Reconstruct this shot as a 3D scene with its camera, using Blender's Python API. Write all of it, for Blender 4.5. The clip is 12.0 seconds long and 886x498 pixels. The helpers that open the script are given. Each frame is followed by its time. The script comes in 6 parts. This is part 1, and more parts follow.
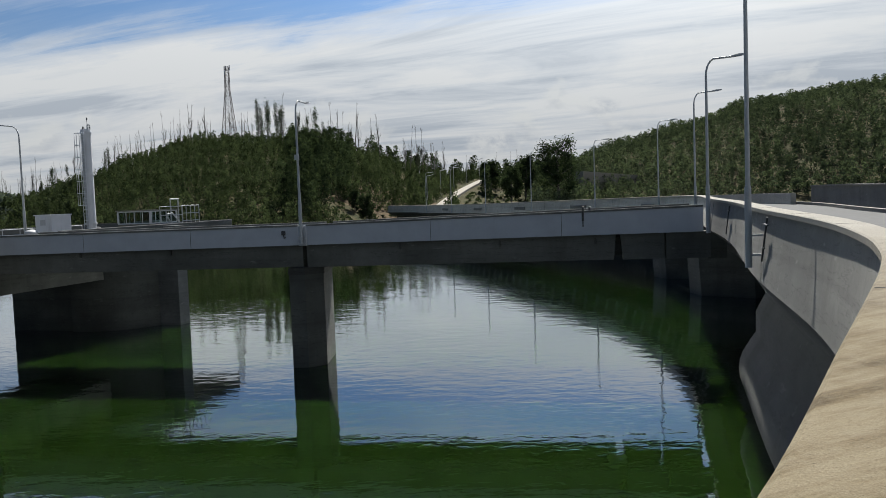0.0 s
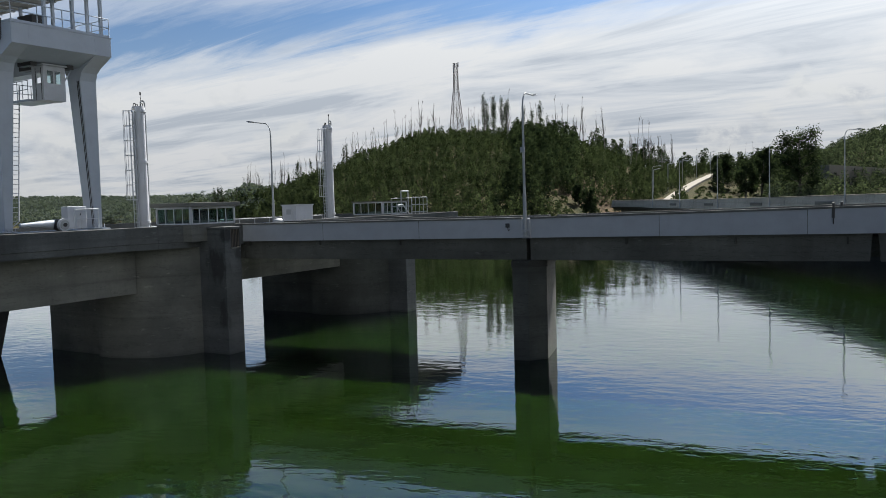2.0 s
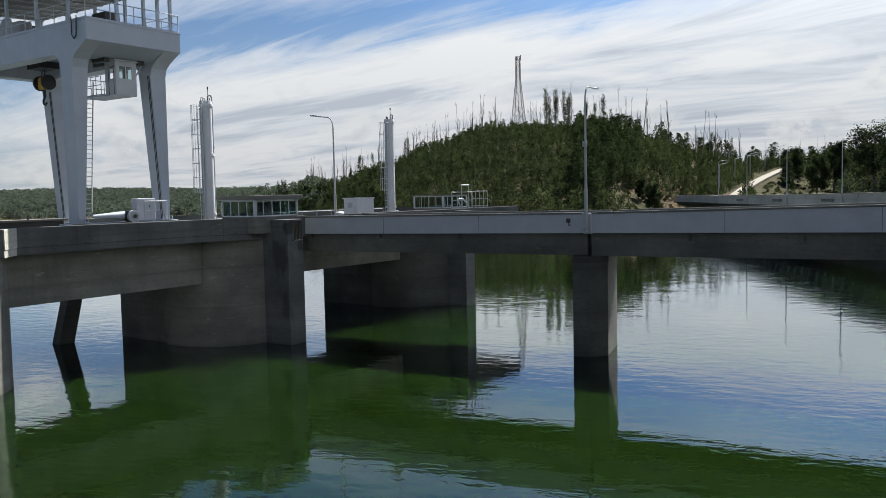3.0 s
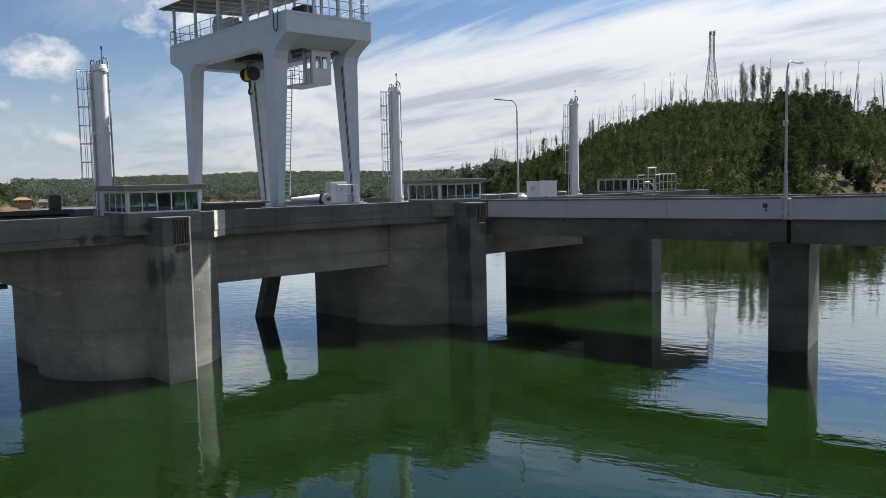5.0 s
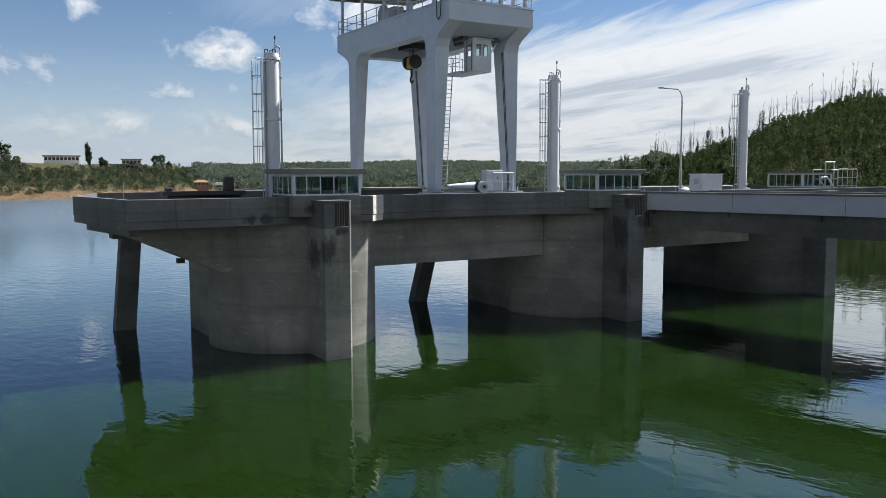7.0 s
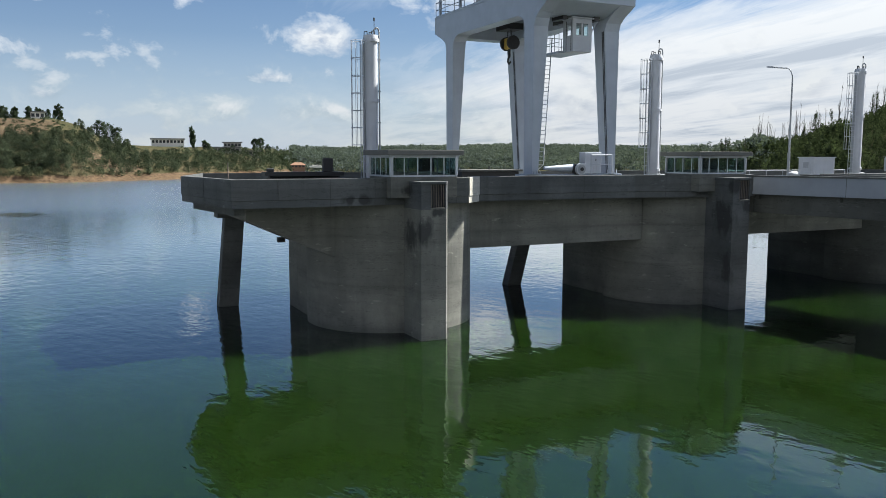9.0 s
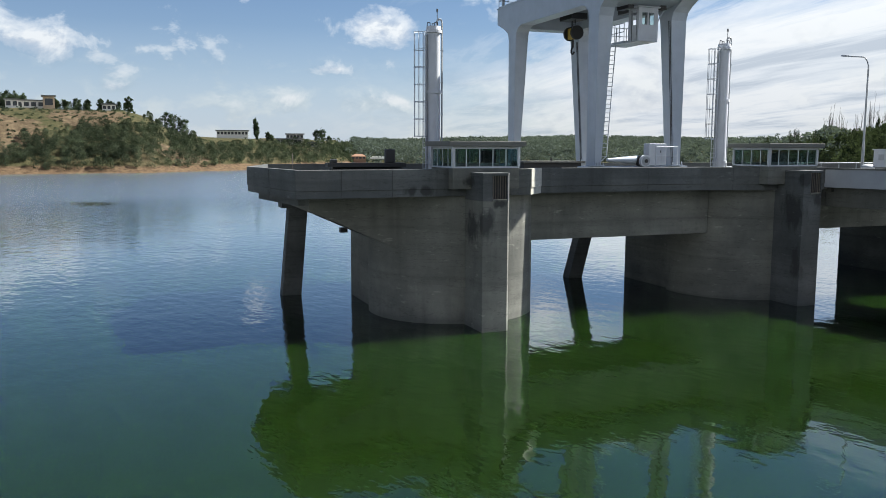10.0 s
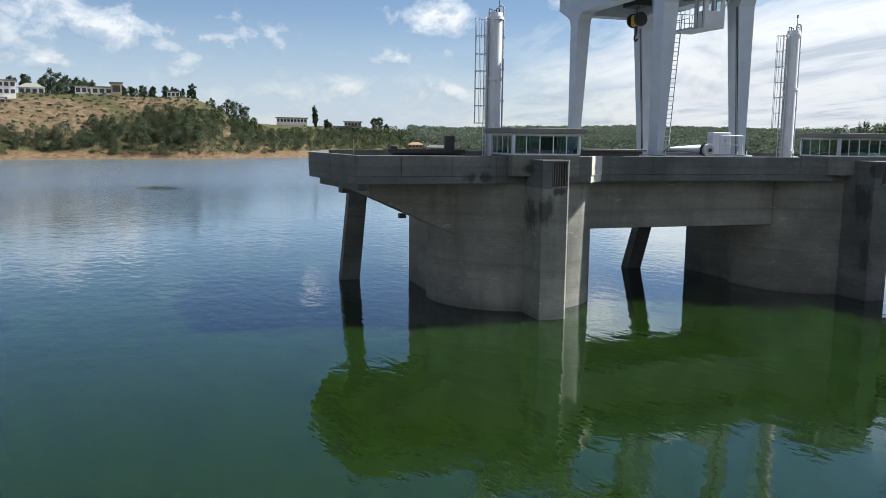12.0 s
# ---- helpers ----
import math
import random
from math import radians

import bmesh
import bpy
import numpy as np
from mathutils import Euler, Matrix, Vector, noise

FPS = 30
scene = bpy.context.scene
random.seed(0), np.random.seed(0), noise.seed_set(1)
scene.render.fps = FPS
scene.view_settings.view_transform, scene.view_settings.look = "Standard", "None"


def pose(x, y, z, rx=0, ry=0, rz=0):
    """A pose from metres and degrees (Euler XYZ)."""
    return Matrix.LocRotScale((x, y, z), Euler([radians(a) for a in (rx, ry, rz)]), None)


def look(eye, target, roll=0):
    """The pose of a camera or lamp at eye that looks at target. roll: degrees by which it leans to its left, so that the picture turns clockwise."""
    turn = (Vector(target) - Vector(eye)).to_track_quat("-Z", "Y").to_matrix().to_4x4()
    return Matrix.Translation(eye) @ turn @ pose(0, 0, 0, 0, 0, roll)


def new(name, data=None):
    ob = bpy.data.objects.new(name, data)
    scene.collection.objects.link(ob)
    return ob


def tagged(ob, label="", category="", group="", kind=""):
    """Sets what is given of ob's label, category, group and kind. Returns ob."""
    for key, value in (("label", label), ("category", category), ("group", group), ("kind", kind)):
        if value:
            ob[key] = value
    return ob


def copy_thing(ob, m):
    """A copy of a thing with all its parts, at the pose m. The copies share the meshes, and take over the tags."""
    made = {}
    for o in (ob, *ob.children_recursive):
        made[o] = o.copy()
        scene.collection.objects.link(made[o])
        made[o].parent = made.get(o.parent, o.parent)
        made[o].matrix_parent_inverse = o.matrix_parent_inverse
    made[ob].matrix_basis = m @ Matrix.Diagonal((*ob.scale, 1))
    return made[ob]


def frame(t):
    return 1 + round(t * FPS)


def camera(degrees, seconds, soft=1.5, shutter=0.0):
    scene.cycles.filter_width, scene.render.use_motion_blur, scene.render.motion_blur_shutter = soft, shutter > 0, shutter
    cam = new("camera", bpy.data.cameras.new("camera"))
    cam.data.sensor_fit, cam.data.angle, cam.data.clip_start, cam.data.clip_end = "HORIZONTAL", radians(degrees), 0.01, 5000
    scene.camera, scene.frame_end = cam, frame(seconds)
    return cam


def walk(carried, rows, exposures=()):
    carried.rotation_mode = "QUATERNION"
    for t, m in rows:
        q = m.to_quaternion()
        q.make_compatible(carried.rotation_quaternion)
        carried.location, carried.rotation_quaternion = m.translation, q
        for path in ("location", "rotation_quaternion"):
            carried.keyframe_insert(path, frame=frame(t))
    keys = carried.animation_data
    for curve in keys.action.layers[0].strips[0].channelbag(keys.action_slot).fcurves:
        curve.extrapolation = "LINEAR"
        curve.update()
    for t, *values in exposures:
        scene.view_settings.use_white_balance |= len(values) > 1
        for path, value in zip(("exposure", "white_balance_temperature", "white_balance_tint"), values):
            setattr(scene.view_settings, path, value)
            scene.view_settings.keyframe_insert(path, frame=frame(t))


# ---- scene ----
cam = camera(56.6, 12.0, soft=0.6)
PATH = [
    (0, (0.25, -0.61, 9.402), (0.225, 1.386, 9.279), -2.1),
    (0.5, (0.171, -0.398, 9.369), (-0.026, 1.589, 9.243), -2.0),
    (1, (0.084, -0.239, 9.344), (-0.258, 1.728, 9.222), -1.8),
    (1.5, (0.037, -0.128, 9.332), (-0.439, 1.811, 9.212), -1.7),
    (2, (0.032, -0.089, 9.332), (-0.52, 1.829, 9.212), -1.6),
    (2.5, (0.067, -0.077, 9.34), (-0.555, 1.82, 9.216), -1.4),
    (4.5, (-0.024, 0.098, 9.444), (-0.982, 1.847, 9.284), -1.2),
    (5, (-0.015, 0.135, 9.419), (-1.099, 1.807, 9.255), -1.3),
    (5.5, (-0.044, 0.226, 9.381), (-1.241, 1.819, 9.216), -1.3),
    (6, (-0.135, 0.278, 9.349), (-1.408, 1.812, 9.182), -0.9),
    (6.5, (-0.223, 0.318, 9.321), (-1.551, 1.804, 9.149), -0.4),
    (7, (-0.254, 0.337, 9.32), (-1.628, 1.78, 9.137), -0.1),
    (9, (-0.57, 0.269, 9.211), (-2.091, 1.548, 8.989), 0.1),
    (9.5, (-0.607, 0.242, 9.206), (-2.17, 1.467, 8.972), 0.3),
    (10, (-0.648, 0.161, 9.183), (-2.255, 1.327, 8.941), 0.2),
    (10.5, (-0.675, 0.069, 9.161), (-2.303, 1.204, 8.908), 0.4),
    (11, (-0.666, -0.015, 9.132), (-2.313, 1.089, 8.871), 0.6),
    (11.5, (-0.644, -0.071, 9.097), (-2.307, 1.009, 8.831), 0.6),
    (12, (-0.633, -0.07, 9.054), (-2.311, 0.984, 8.785), 0.7),
]
walk(cam, [(t, look(eye, target, roll)) for t, eye, target, roll in PATH],
     exposures=[(0, 1.30, 6300, 8), (2.5, 1.51, 6300, 9), (6, 1.70, 6220, 9), (9, 1.78, 6170, 8), (12, 1.92, 6170, 8)])

# ---- world, sun, exposure ----
SUN_AZ, SUN_EL = radians(12.2), radians(47.0)   # azimuth from +y towards +x
sun_dir = Vector((math.sin(SUN_AZ) * math.cos(SUN_EL), math.cos(SUN_AZ) * math.cos(SUN_EL), math.sin(SUN_EL)))
sun = new("sun", bpy.data.lights.new("sun", "SUN"))
sun.data.energy, sun.data.angle, sun.data.color = 5.0, radians(0.6), (1.0, 0.94, 0.84)
sun.matrix_world = look(sun_dir * 300, (0, 0, 0))


def nd(tree, kind, inputs=(), **props):
    """A node with the given properties; inputs are (socket, value or output) pairs."""
    n = tree.nodes.new(kind)
    for key, value in props.items():
        setattr(n, key, value)
    for sock, value in inputs:
        if isinstance(value, bpy.types.NodeSocket):
            tree.links.new(value, n.inputs[sock])
        else:
            n.inputs[sock].default_value = value
    return n


def math_node(tree, op, a, b=0.0, c=0.0):
    return nd(tree, "ShaderNodeMath", ((0, a), (1, b), (2, c)), operation=op).outputs[0]


def ramp(tree, fac, *stops):
    r = nd(tree, "ShaderNodeValToRGB", ((0, fac),))
    el = r.color_ramp.elements
    while len(el) < len(stops):
        el.new(0.5)
    for e, (p, c) in zip(el, stops):
        e.position, e.color = p, (*c, 1) if len(c) == 3 else c
    return r.outputs[0]


def grey(v):
    return (v, v, v)


world = bpy.data.worlds.new("sky")
scene.world = world
world.use_nodes = True
wt = world.node_tree
wt.nodes.clear()
coords = nd(wt, "ShaderNodeTexCoord").outputs["Generated"]
sky = nd(wt, "ShaderNodeTexSky", sky_type="NISHITA", sun_disc=False, sun_elevation=SUN_EL, sun_rotation=SUN_AZ, air_density=1.0, dust_density=0.05, ozone_density=2.0)
sep = nd(wt, "ShaderNodeSeparateXYZ", ((0, coords),))
height = math_node(wt, "MAXIMUM", sep.outputs[2], 0.0)
lift = math_node(wt, "ADD", height, 0.05)
px = math_node(wt, "DIVIDE", sep.outputs[0], lift)
py = math_node(wt, "DIVIDE", sep.outputs[1], lift)
# a sheet of high cloud, drawn out in streaks that run towards the open lake; its edge lies overhead
along = math_node(wt, "ADD", math_node(wt, "MULTIPLY", px, -0.906), math_node(wt, "MULTIPLY", py, 0.42))
across = math_node(wt, "ADD", math_node(wt, "MULTIPLY", px, 0.42), math_node(wt, "MULTIPLY", py, 0.906))
flat = nd(wt, "ShaderNodeCombineXYZ", ((0, math_node(wt, "MULTIPLY", along, 0.13)), (1, math_node(wt, "MULTIPLY", across, 0.30)))).outputs[0]


def sky_noise(vec, scale, detail, rough, warp=0.0):
    return nd(wt, "ShaderNodeTexNoise", (("Vector", vec), ("Scale", scale), ("Detail", detail), ("Roughness", rough), ("Distortion", warp))).outputs[0]


streak = sky_noise(flat, 1.5, 11.0, 0.60, 0.7)
wisp_map = nd(wt, "ShaderNodeCombineXYZ", ((0, math_node(wt, "MULTIPLY", along, 0.22)), (1, math_node(wt, "MULTIPLY", across, 1.1)))).outputs[0]
wisp = sky_noise(wisp_map, 2.2, 10.0, 0.66, 0.5)
# bearing and height of the direction, in degrees
bearing = math_node(wt, "MULTIPLY", math_node(wt, "ARCTAN2", sep.outputs[0], sep.outputs[1]), 57.2958)
rise_deg = math_node(wt, "MULTIPLY", math_node(wt, "ARCSINE", sep.outputs[2]), 57.2958)
# upper edge of the sheet climbs towards the sun; above it lies open blue with a thin veil
over = math_node(wt, "SUBTRACT", rise_deg, math_node(wt, "MULTIPLY_ADD", bearing, 0.125, 13.2))
over = math_node(wt, "ADD", over, math_node(wt, "MULTIPLY", math_node(wt, "SUBTRACT", streak, 0.5), 11.0))
over = math_node(wt, "ADD", over, math_node(wt, "MULTIPLY", math_node(wt, "SUBTRACT", wisp, 0.5), 7.0))
sheet_high = ramp(wt, math_node(wt, "MULTIPLY_ADD", over, 0.05, 0.5), (0.40, grey(1)), (0.47, grey(0.72)), (0.54, grey(0.12)), (0.60, grey(0.02)), (0.70, grey(0.50)), (0.80, grey(0.62)), (0.92, grey(0.25)), (1.0, grey(0.0)))
sheet_side = ramp(wt, math_node(wt, "MULTIPLY_ADD", math_node(wt, "MULTIPLY_ADD", wisp, 16.0, bearing), 0.01, 0.92), (0.36, grey(0)), (0.56, grey(1)), (1.0, grey(1)))
sheet_mask = math_node(wt, "MULTIPLY", sheet_high, sheet_side)
# heaped fair-weather clouds: bearing, height, half width, half height, thickness
HEAPS = ((-59.0, 8.0, 3.7, 1.5, 1.0), (-66.6, 10.6, 1.8, 1.2, 0.78), (-75.7, 3.9, 2.0, 1.1, 0.85), (-71.2, 6.6, 1.7, 2.3, 0.62), (-79.5, 6.6, 4.0, 1.7, 0.85), (-85.0, 7.4, 5.0, 2.4, 0.9),
         (-83.2, 4.4, 3.0, 1.1, 0.7), (-64.6, 3.4, 3.4, 1.0, 0.62), (-57.0, 3.2, 5.0, 1.2, 0.66), (-61.5, 5.3, 4.2, 0.7, 0.5), (-95.0, 9.0, 6.0, 3.0, 0.9),
         (3.6, 3.9, 3.4, 1.0, 0.95), (10.8, 5.8, 1.6, 0.9, 0.9), (-30.6, 3.2, 1.3, 0.7, 0.9), (-47.5, 12.2, 7.5, 3.4, 1.1), (-76.0, 9.6, 2.4, 0.5, 0.5))
lobes = nd(wt, "ShaderNodeMapping", (("Vector", coords), ("Scale", (1, 1, 1.5)))).outputs[0]
lobes_up = nd(wt, "ShaderNodeMapping", (("Vector", coords), ("Location", (0, 0, 0.022)), ("Scale", (1, 1, 1.5)))).outputs[0]
billow, billow_over = sky_noise(lobes, 19.0, 9.0, 0.60, 0.3), sky_noise(lobes_up, 19.0, 9.0, 0.60, 0.3)
heap, heap_high = 0.0, 0.0
for az, el, wide, tall, thick in HEAPS:
    dx = math_node(wt, "DIVIDE", math_node(wt, "SUBTRACT", bearing, az), wide)
    dy = math_node(wt, "DIVIDE", math_node(wt, "SUBTRACT", rise_deg, el), tall)
    r2 = math_node(wt, "ADD", math_node(wt, "MULTIPLY", dx, dx), math_node(wt, "MULTIPLY", dy, dy))
    body = math_node(wt, "MULTIPLY", math_node(wt, "SUBTRACT", 1.0, math_node(wt, "SQRT", r2)), thick)
    heap_high = math_node(wt, "MAXIMUM", heap_high, math_node(wt, "MULTIPLY", math_node(wt, "GREATER_THAN", body, -0.3), math_node(wt, "MULTIPLY_ADD", dy, 0.22, 0.5)))
    heap = math_node(wt, "MAXIMUM", heap, math_node(wt, "ADD", body, 1.0))
heap = math_node(wt, "ADD", heap, math_node(wt, "MULTIPLY", math_node(wt, "SUBTRACT", billow, 0.5), 2.5))
puff_mask = ramp(wt, math_node(wt, "MULTIPLY", heap, 0.4), (0.44, grey(0)), (0.56, grey(0.5)), (0.74, grey(0.95)))
puff_light = math_node(wt, "ADD", math_node(wt, "MULTIPLY", math_node(wt, "SUBTRACT", billow, billow_over), 2.4), heap_high)
puff_col = ramp(wt, puff_light, (0.28, (0.66, 0.70, 0.77)), (0.62, (1.0, 1.0, 0.99)))
haze = ramp(wt, height, (0.0, grey(0.86)), (0.045, grey(0.66)), (0.09, grey(0.36)), (0.14, grey(0.14)), (0.22, grey(0.03)), (0.4, grey(0.0)))
shade = sky_noise(flat, 3.2, 10.0, 0.60, 0.8)
sheet_col = ramp(wt, math_node(wt, "MULTIPLY_ADD", math_node(wt, "SUBTRACT", wisp, 0.5), 0.35, shade), (0.34, (0.64, 0.69, 0.76)), (0.46, (0.86, 0.89, 0.93)), (0.57, (1.0, 1.0, 1.0)))
veil_col = nd(wt, "ShaderNodeMix", ((0, sheet_mask), (6, (0.74, 0.81, 0.92, 1)), (7, sheet_col)), data_type="RGBA").outputs[2]
# a low bank of small cumulus along the horizon
low_map = nd(wt, "ShaderNodeMapping", (("Vector", coords), ("Location", (0.7, 0.2, 0.0)), ("Scale", (1, 1, 1.7))))
low_up = nd(wt, "ShaderNodeMapping", (("Vector", coords), ("Location", (0.7, 0.2, 0.022)), ("Scale", (1, 1, 1.7))))
low, low_over = sky_noise(low_map.outputs[0], 13.0, 8.0, 0.55, 0.15), sky_noise(low_up.outputs[0], 13.0, 8.0, 0.55, 0.15)
low_band = math_node(wt, "MULTIPLY", math_node(wt, "ABSOLUTE", math_node(wt, "SUBTRACT", height, 0.05)), 1.3)
low_mask = ramp(wt, math_node(wt, "SUBTRACT", low, low_band), (0.47, grey(0)), (0.56, grey(0.55)), (0.66, grey(0.85)))
low_col = ramp(wt, math_node(wt, "MULTIPLY_ADD", math_node(wt, "SUBTRACT", low, low_over), 2.6, 0.60), (0.32, (0.66, 0.70, 0.76)), (0.72, (1.0, 1.0, 0.98)))
colour = nd(wt, "ShaderNodeMix", ((0, low_mask), (6, veil_col), (7, low_col)), data_type="RGBA").outputs[2]
colour = nd(wt, "ShaderNodeMix", ((0, puff_mask), (6, colour), (7, puff_col)), data_type="RGBA").outputs[2]
cover = math_node(wt, "MAXIMUM", math_node(wt, "MAXIMUM", math_node(wt, "MAXIMUM", sheet_mask, puff_mask), haze), low_mask)
blue = nd(wt, "ShaderNodeMix", ((0, 1.0), (6, sky.outputs[0]), (7, (0.84, 0.97, 1.15, 1))), data_type="RGBA", blend_type="MULTIPLY")
# thin cloud scatters sunlight forward, so it brightens towards the sun, and cloud is brighter overhead than at the horizon
to_sun = nd(wt, "ShaderNodeVectorMath", ((0, coords), (1, tuple(sun_dir))), operation="DOT_PRODUCT").outputs["Value"]
glow = math_node(wt, "POWER", math_node(wt, "MAXIMUM", to_sun, 0.0), 24.0)
halo = math_node(wt, "POWER", math_node(wt, "MAXIMUM", to_sun, 0.0), 8.0)
sky_bg = nd(wt, "ShaderNodeBackground", ((0, blue.outputs[2]), (1, math_node(wt, "MULTIPLY_ADD", halo, 0.07, 0.0208))))
cloud_power = math_node(wt, "MULTIPLY", math_node(wt, "MULTIPLY_ADD", glow, 6.5, 0.212), math_node(wt, "MULTIPLY_ADD", height, 2.0, 1.0))
cloud_bg = nd(wt, "ShaderNodeBackground", ((0, colour), (1, cloud_power)))
mix = nd(wt, "ShaderNodeMixShader", ((0, cover), (1, sky_bg.outputs[0]), (2, cloud_bg.outputs[0])))
nd(wt, "ShaderNodeOutputWorld", ((0, mix.outputs[0]),))

# ---- materials ----


def material(name):
    m = bpy.data.materials.new(name)
    m.use_nodes = True
    t = m.node_tree
    t.nodes.clear()
    return m, t


def finish(t, colour, rough, bump=None, strength=0.2, dist=0.02, metal=0.0, **more):
    ins = [("Base Color", colour), ("Roughness", rough), ("Metallic", metal)]
    if bump is not None:
        ins.append(("Normal", nd(t, "ShaderNodeBump", (("Height", bump), ("Strength", strength), ("Distance", dist))).outputs[0]))
    ins += [(k.replace("_", " "), v) for k, v in more.items()]
    p = nd(t, "ShaderNodeBsdfPrincipled", ins)
    nd(t, "ShaderNodeOutputMaterial", ((0, p.outputs[0]),))


def noise_tex(t, vec, scale, detail=5.0, rough=0.6, stretch=(1, 1, 1)):
    if stretch != (1, 1, 1):
        vec = nd(t, "ShaderNodeMapping", (("Vector", vec), ("Scale", stretch))).outputs[0]
    return nd(t, "ShaderNodeTexNoise", (("Vector", vec), ("Scale", scale), ("Detail", detail), ("Roughness", rough))).outputs[0]


def mixed(t, fac, a, b, mode="MIX"):
    n = nd(t, "ShaderNodeMix", ((0, fac), (6, a), (7, b)), data_type="RGBA", blend_type=mode)
    return n.outputs[2]


def concrete(name, light, dark, streaks=0.5, stain=(0.045, 0.042, 0.036), grain=1.0, marks=()):
    """Board-marked grey concrete: patches, rain streaks, pour lines and fine grain."""
    m, t = material(name)
    pos = nd(t, "ShaderNodeNewGeometry").outputs["Position"]
    big = noise_tex(t, pos, 0.28, 4)
    mid = noise_tex(t, pos, 2.1, 6, 0.65)
    col = mixed(t, ramp(t, big, (0.32, grey(0)), (0.68, grey(1))), (*dark, 1), (*light, 1))
    col = mixed(t, ramp(t, mid, (0.40, grey(0)), (0.75, grey(0.35))), col, (*[c * 0.62 for c in light], 1))
    run = noise_tex(t, pos, 1.3, 5, 0.58, (1, 1, 0.10))
    drenched = ramp(t, noise_tex(t, pos, 0.42, 3, 0.5, (1, 1, 0.6)), (0.42, grey(0.15)), (0.62, grey(1)))
    col = mixed(t, math_node(t, "MULTIPLY", ramp(t, run, (0.48, grey(0)), (0.72, grey(1))), math_node(t, "MULTIPLY", drenched, streaks)), col, (*stain, 1))
    pale = noise_tex(t, pos, 2.7, 4, 0.6, (1, 1, 0.08))
    col = mixed(t, math_node(t, "MULTIPLY", ramp(t, pale, (0.62, grey(0)), (0.78, grey(1))), streaks * 0.35), col, (*[min(1, c * 1.35) for c in light], 1))
    course = noise_tex(t, pos, 1.0, 3, 0.5, (0.06, 0.06, 1.15))
    col = mixed(t, ramp(t, course, (0.40, grey(0)), (0.60, grey(0.34))), col, (*[c * 0.75 for c in dark], 1))
    lift_line = nd(t, "ShaderNodeTexWave", (("Vector", pos), ("Scale", 0.125), ("Distortion", 0.5), ("Detail", 3.0)), wave_type="BANDS", bands_direction="Z").outputs[1]
    col = mixed(t, math_node(t, "MULTIPLY", ramp(t, lift_line, (0.0, grey(1)), (0.02, grey(0))), 0.20), col, (*[c * 0.5 for c in dark], 1))
    blot = noise_tex(t, pos, 6.5, 7, 0.72)
    col = mixed(t, ramp(t, blot, (0.50, grey(0)), (0.74, grey(0.28))), col, (*[c * 0.5 for c in dark], 1))
    ragged = noise_tex(t, pos, 2.2, 5, 0.6, (1, 1, 0.45))
    for x, y, z, wide, tall in marks:
        off = nd(t, "ShaderNodeVectorMath", ((0, pos), (1, (x, y, z))), operation="SUBTRACT").outputs[0]
        off = nd(t, "ShaderNodeVectorMath", ((0, off), (1, (1 / wide, 1 / wide, 1 / tall))), operation="MULTIPLY").outputs[0]
        far = nd(t, "ShaderNodeVectorMath", ((0, off),), operation="LENGTH").outputs["Value"]
        wet = ramp(t, math_node(t, "MULTIPLY_ADD", ragged, 0.9, math_node(t, "MULTIPLY", far, 0.5)), (0.70, grey(0.88)), (0.92, grey(0)))
        col = mixed(t, wet, col, (0.035, 0.036, 0.036, 1))
    lime = noise_tex(t, pos, 1.7, 6, 0.62, (0.7, 0.7, 2.2))
    col = mixed(t, ramp(t, lime, (0.63, grey(0)), (0.70, grey(0.42))), col, (*[min(1, c * 1.5) for c in light], 1))
    crack = noise_tex(t, pos, 0.9, 6, 0.6, (0.25, 0.25, 2.4))
    col = mixed(t, ramp(t, crack, (0.492, grey(0)), (0.50, grey(0.5)), (0.508, grey(0))), col, (*[c * 0.35 for c in dark], 1))
    fine = noise_tex(t, pos, 22 * grain, 8, 0.7)
    col = mixed(t, 0.14, col, ramp(t, fine, (0.3, grey(0.25)), (0.7, grey(0.75))), "OVERLAY")
    finish(t, col, 0.88, math_node(t, "ADD", fine, mid), 0.35, 0.015, Specular_IOR_Level=0.15)
    return m


def painted(name, colour, rough=0.45, wear=0.15, rust=(0.16, 0.10, 0.06)):
    m, t = material(name)
    pos = nd(t, "ShaderNodeTexCoord").outputs["Object"]
    big = noise_tex(t, pos, 0.9, 4)
    col = mixed(t, ramp(t, big, (0.3, grey(0)), (0.7, grey(1))), (*[c * 0.86 for c in colour], 1), (*colour, 1))
    run = noise_tex(t, pos, 3.5, 6, 0.65, (1, 1, 0.16))
    col = mixed(t, math_node(t, "MULTIPLY", ramp(t, run, (0.58, grey(0)), (0.74, grey(1))), wear), col, (*rust, 1))
    fine = noise_tex(t, pos, 14, 6)
    finish(t, col, rough, fine, 0.06, 0.01)
    return m


def plain(name, colour, rough=0.6, metal=0.0, spread=0.2, scale=6.0):
    m, t = material(name)
    pos = nd(t, "ShaderNodeTexCoord").outputs["Object"]
    n = noise_tex(t, pos, scale, 5)
    col = mixed(t, n, (*[c * (1 - spread) for c in colour], 1), (*[min(1, c * (1 + spread)) for c in colour], 1))
    finish(t, col, rough, n, 0.12, 0.01, metal, Specular_IOR_Level=0.5 if rough < 0.8 else 0.1)
    return m


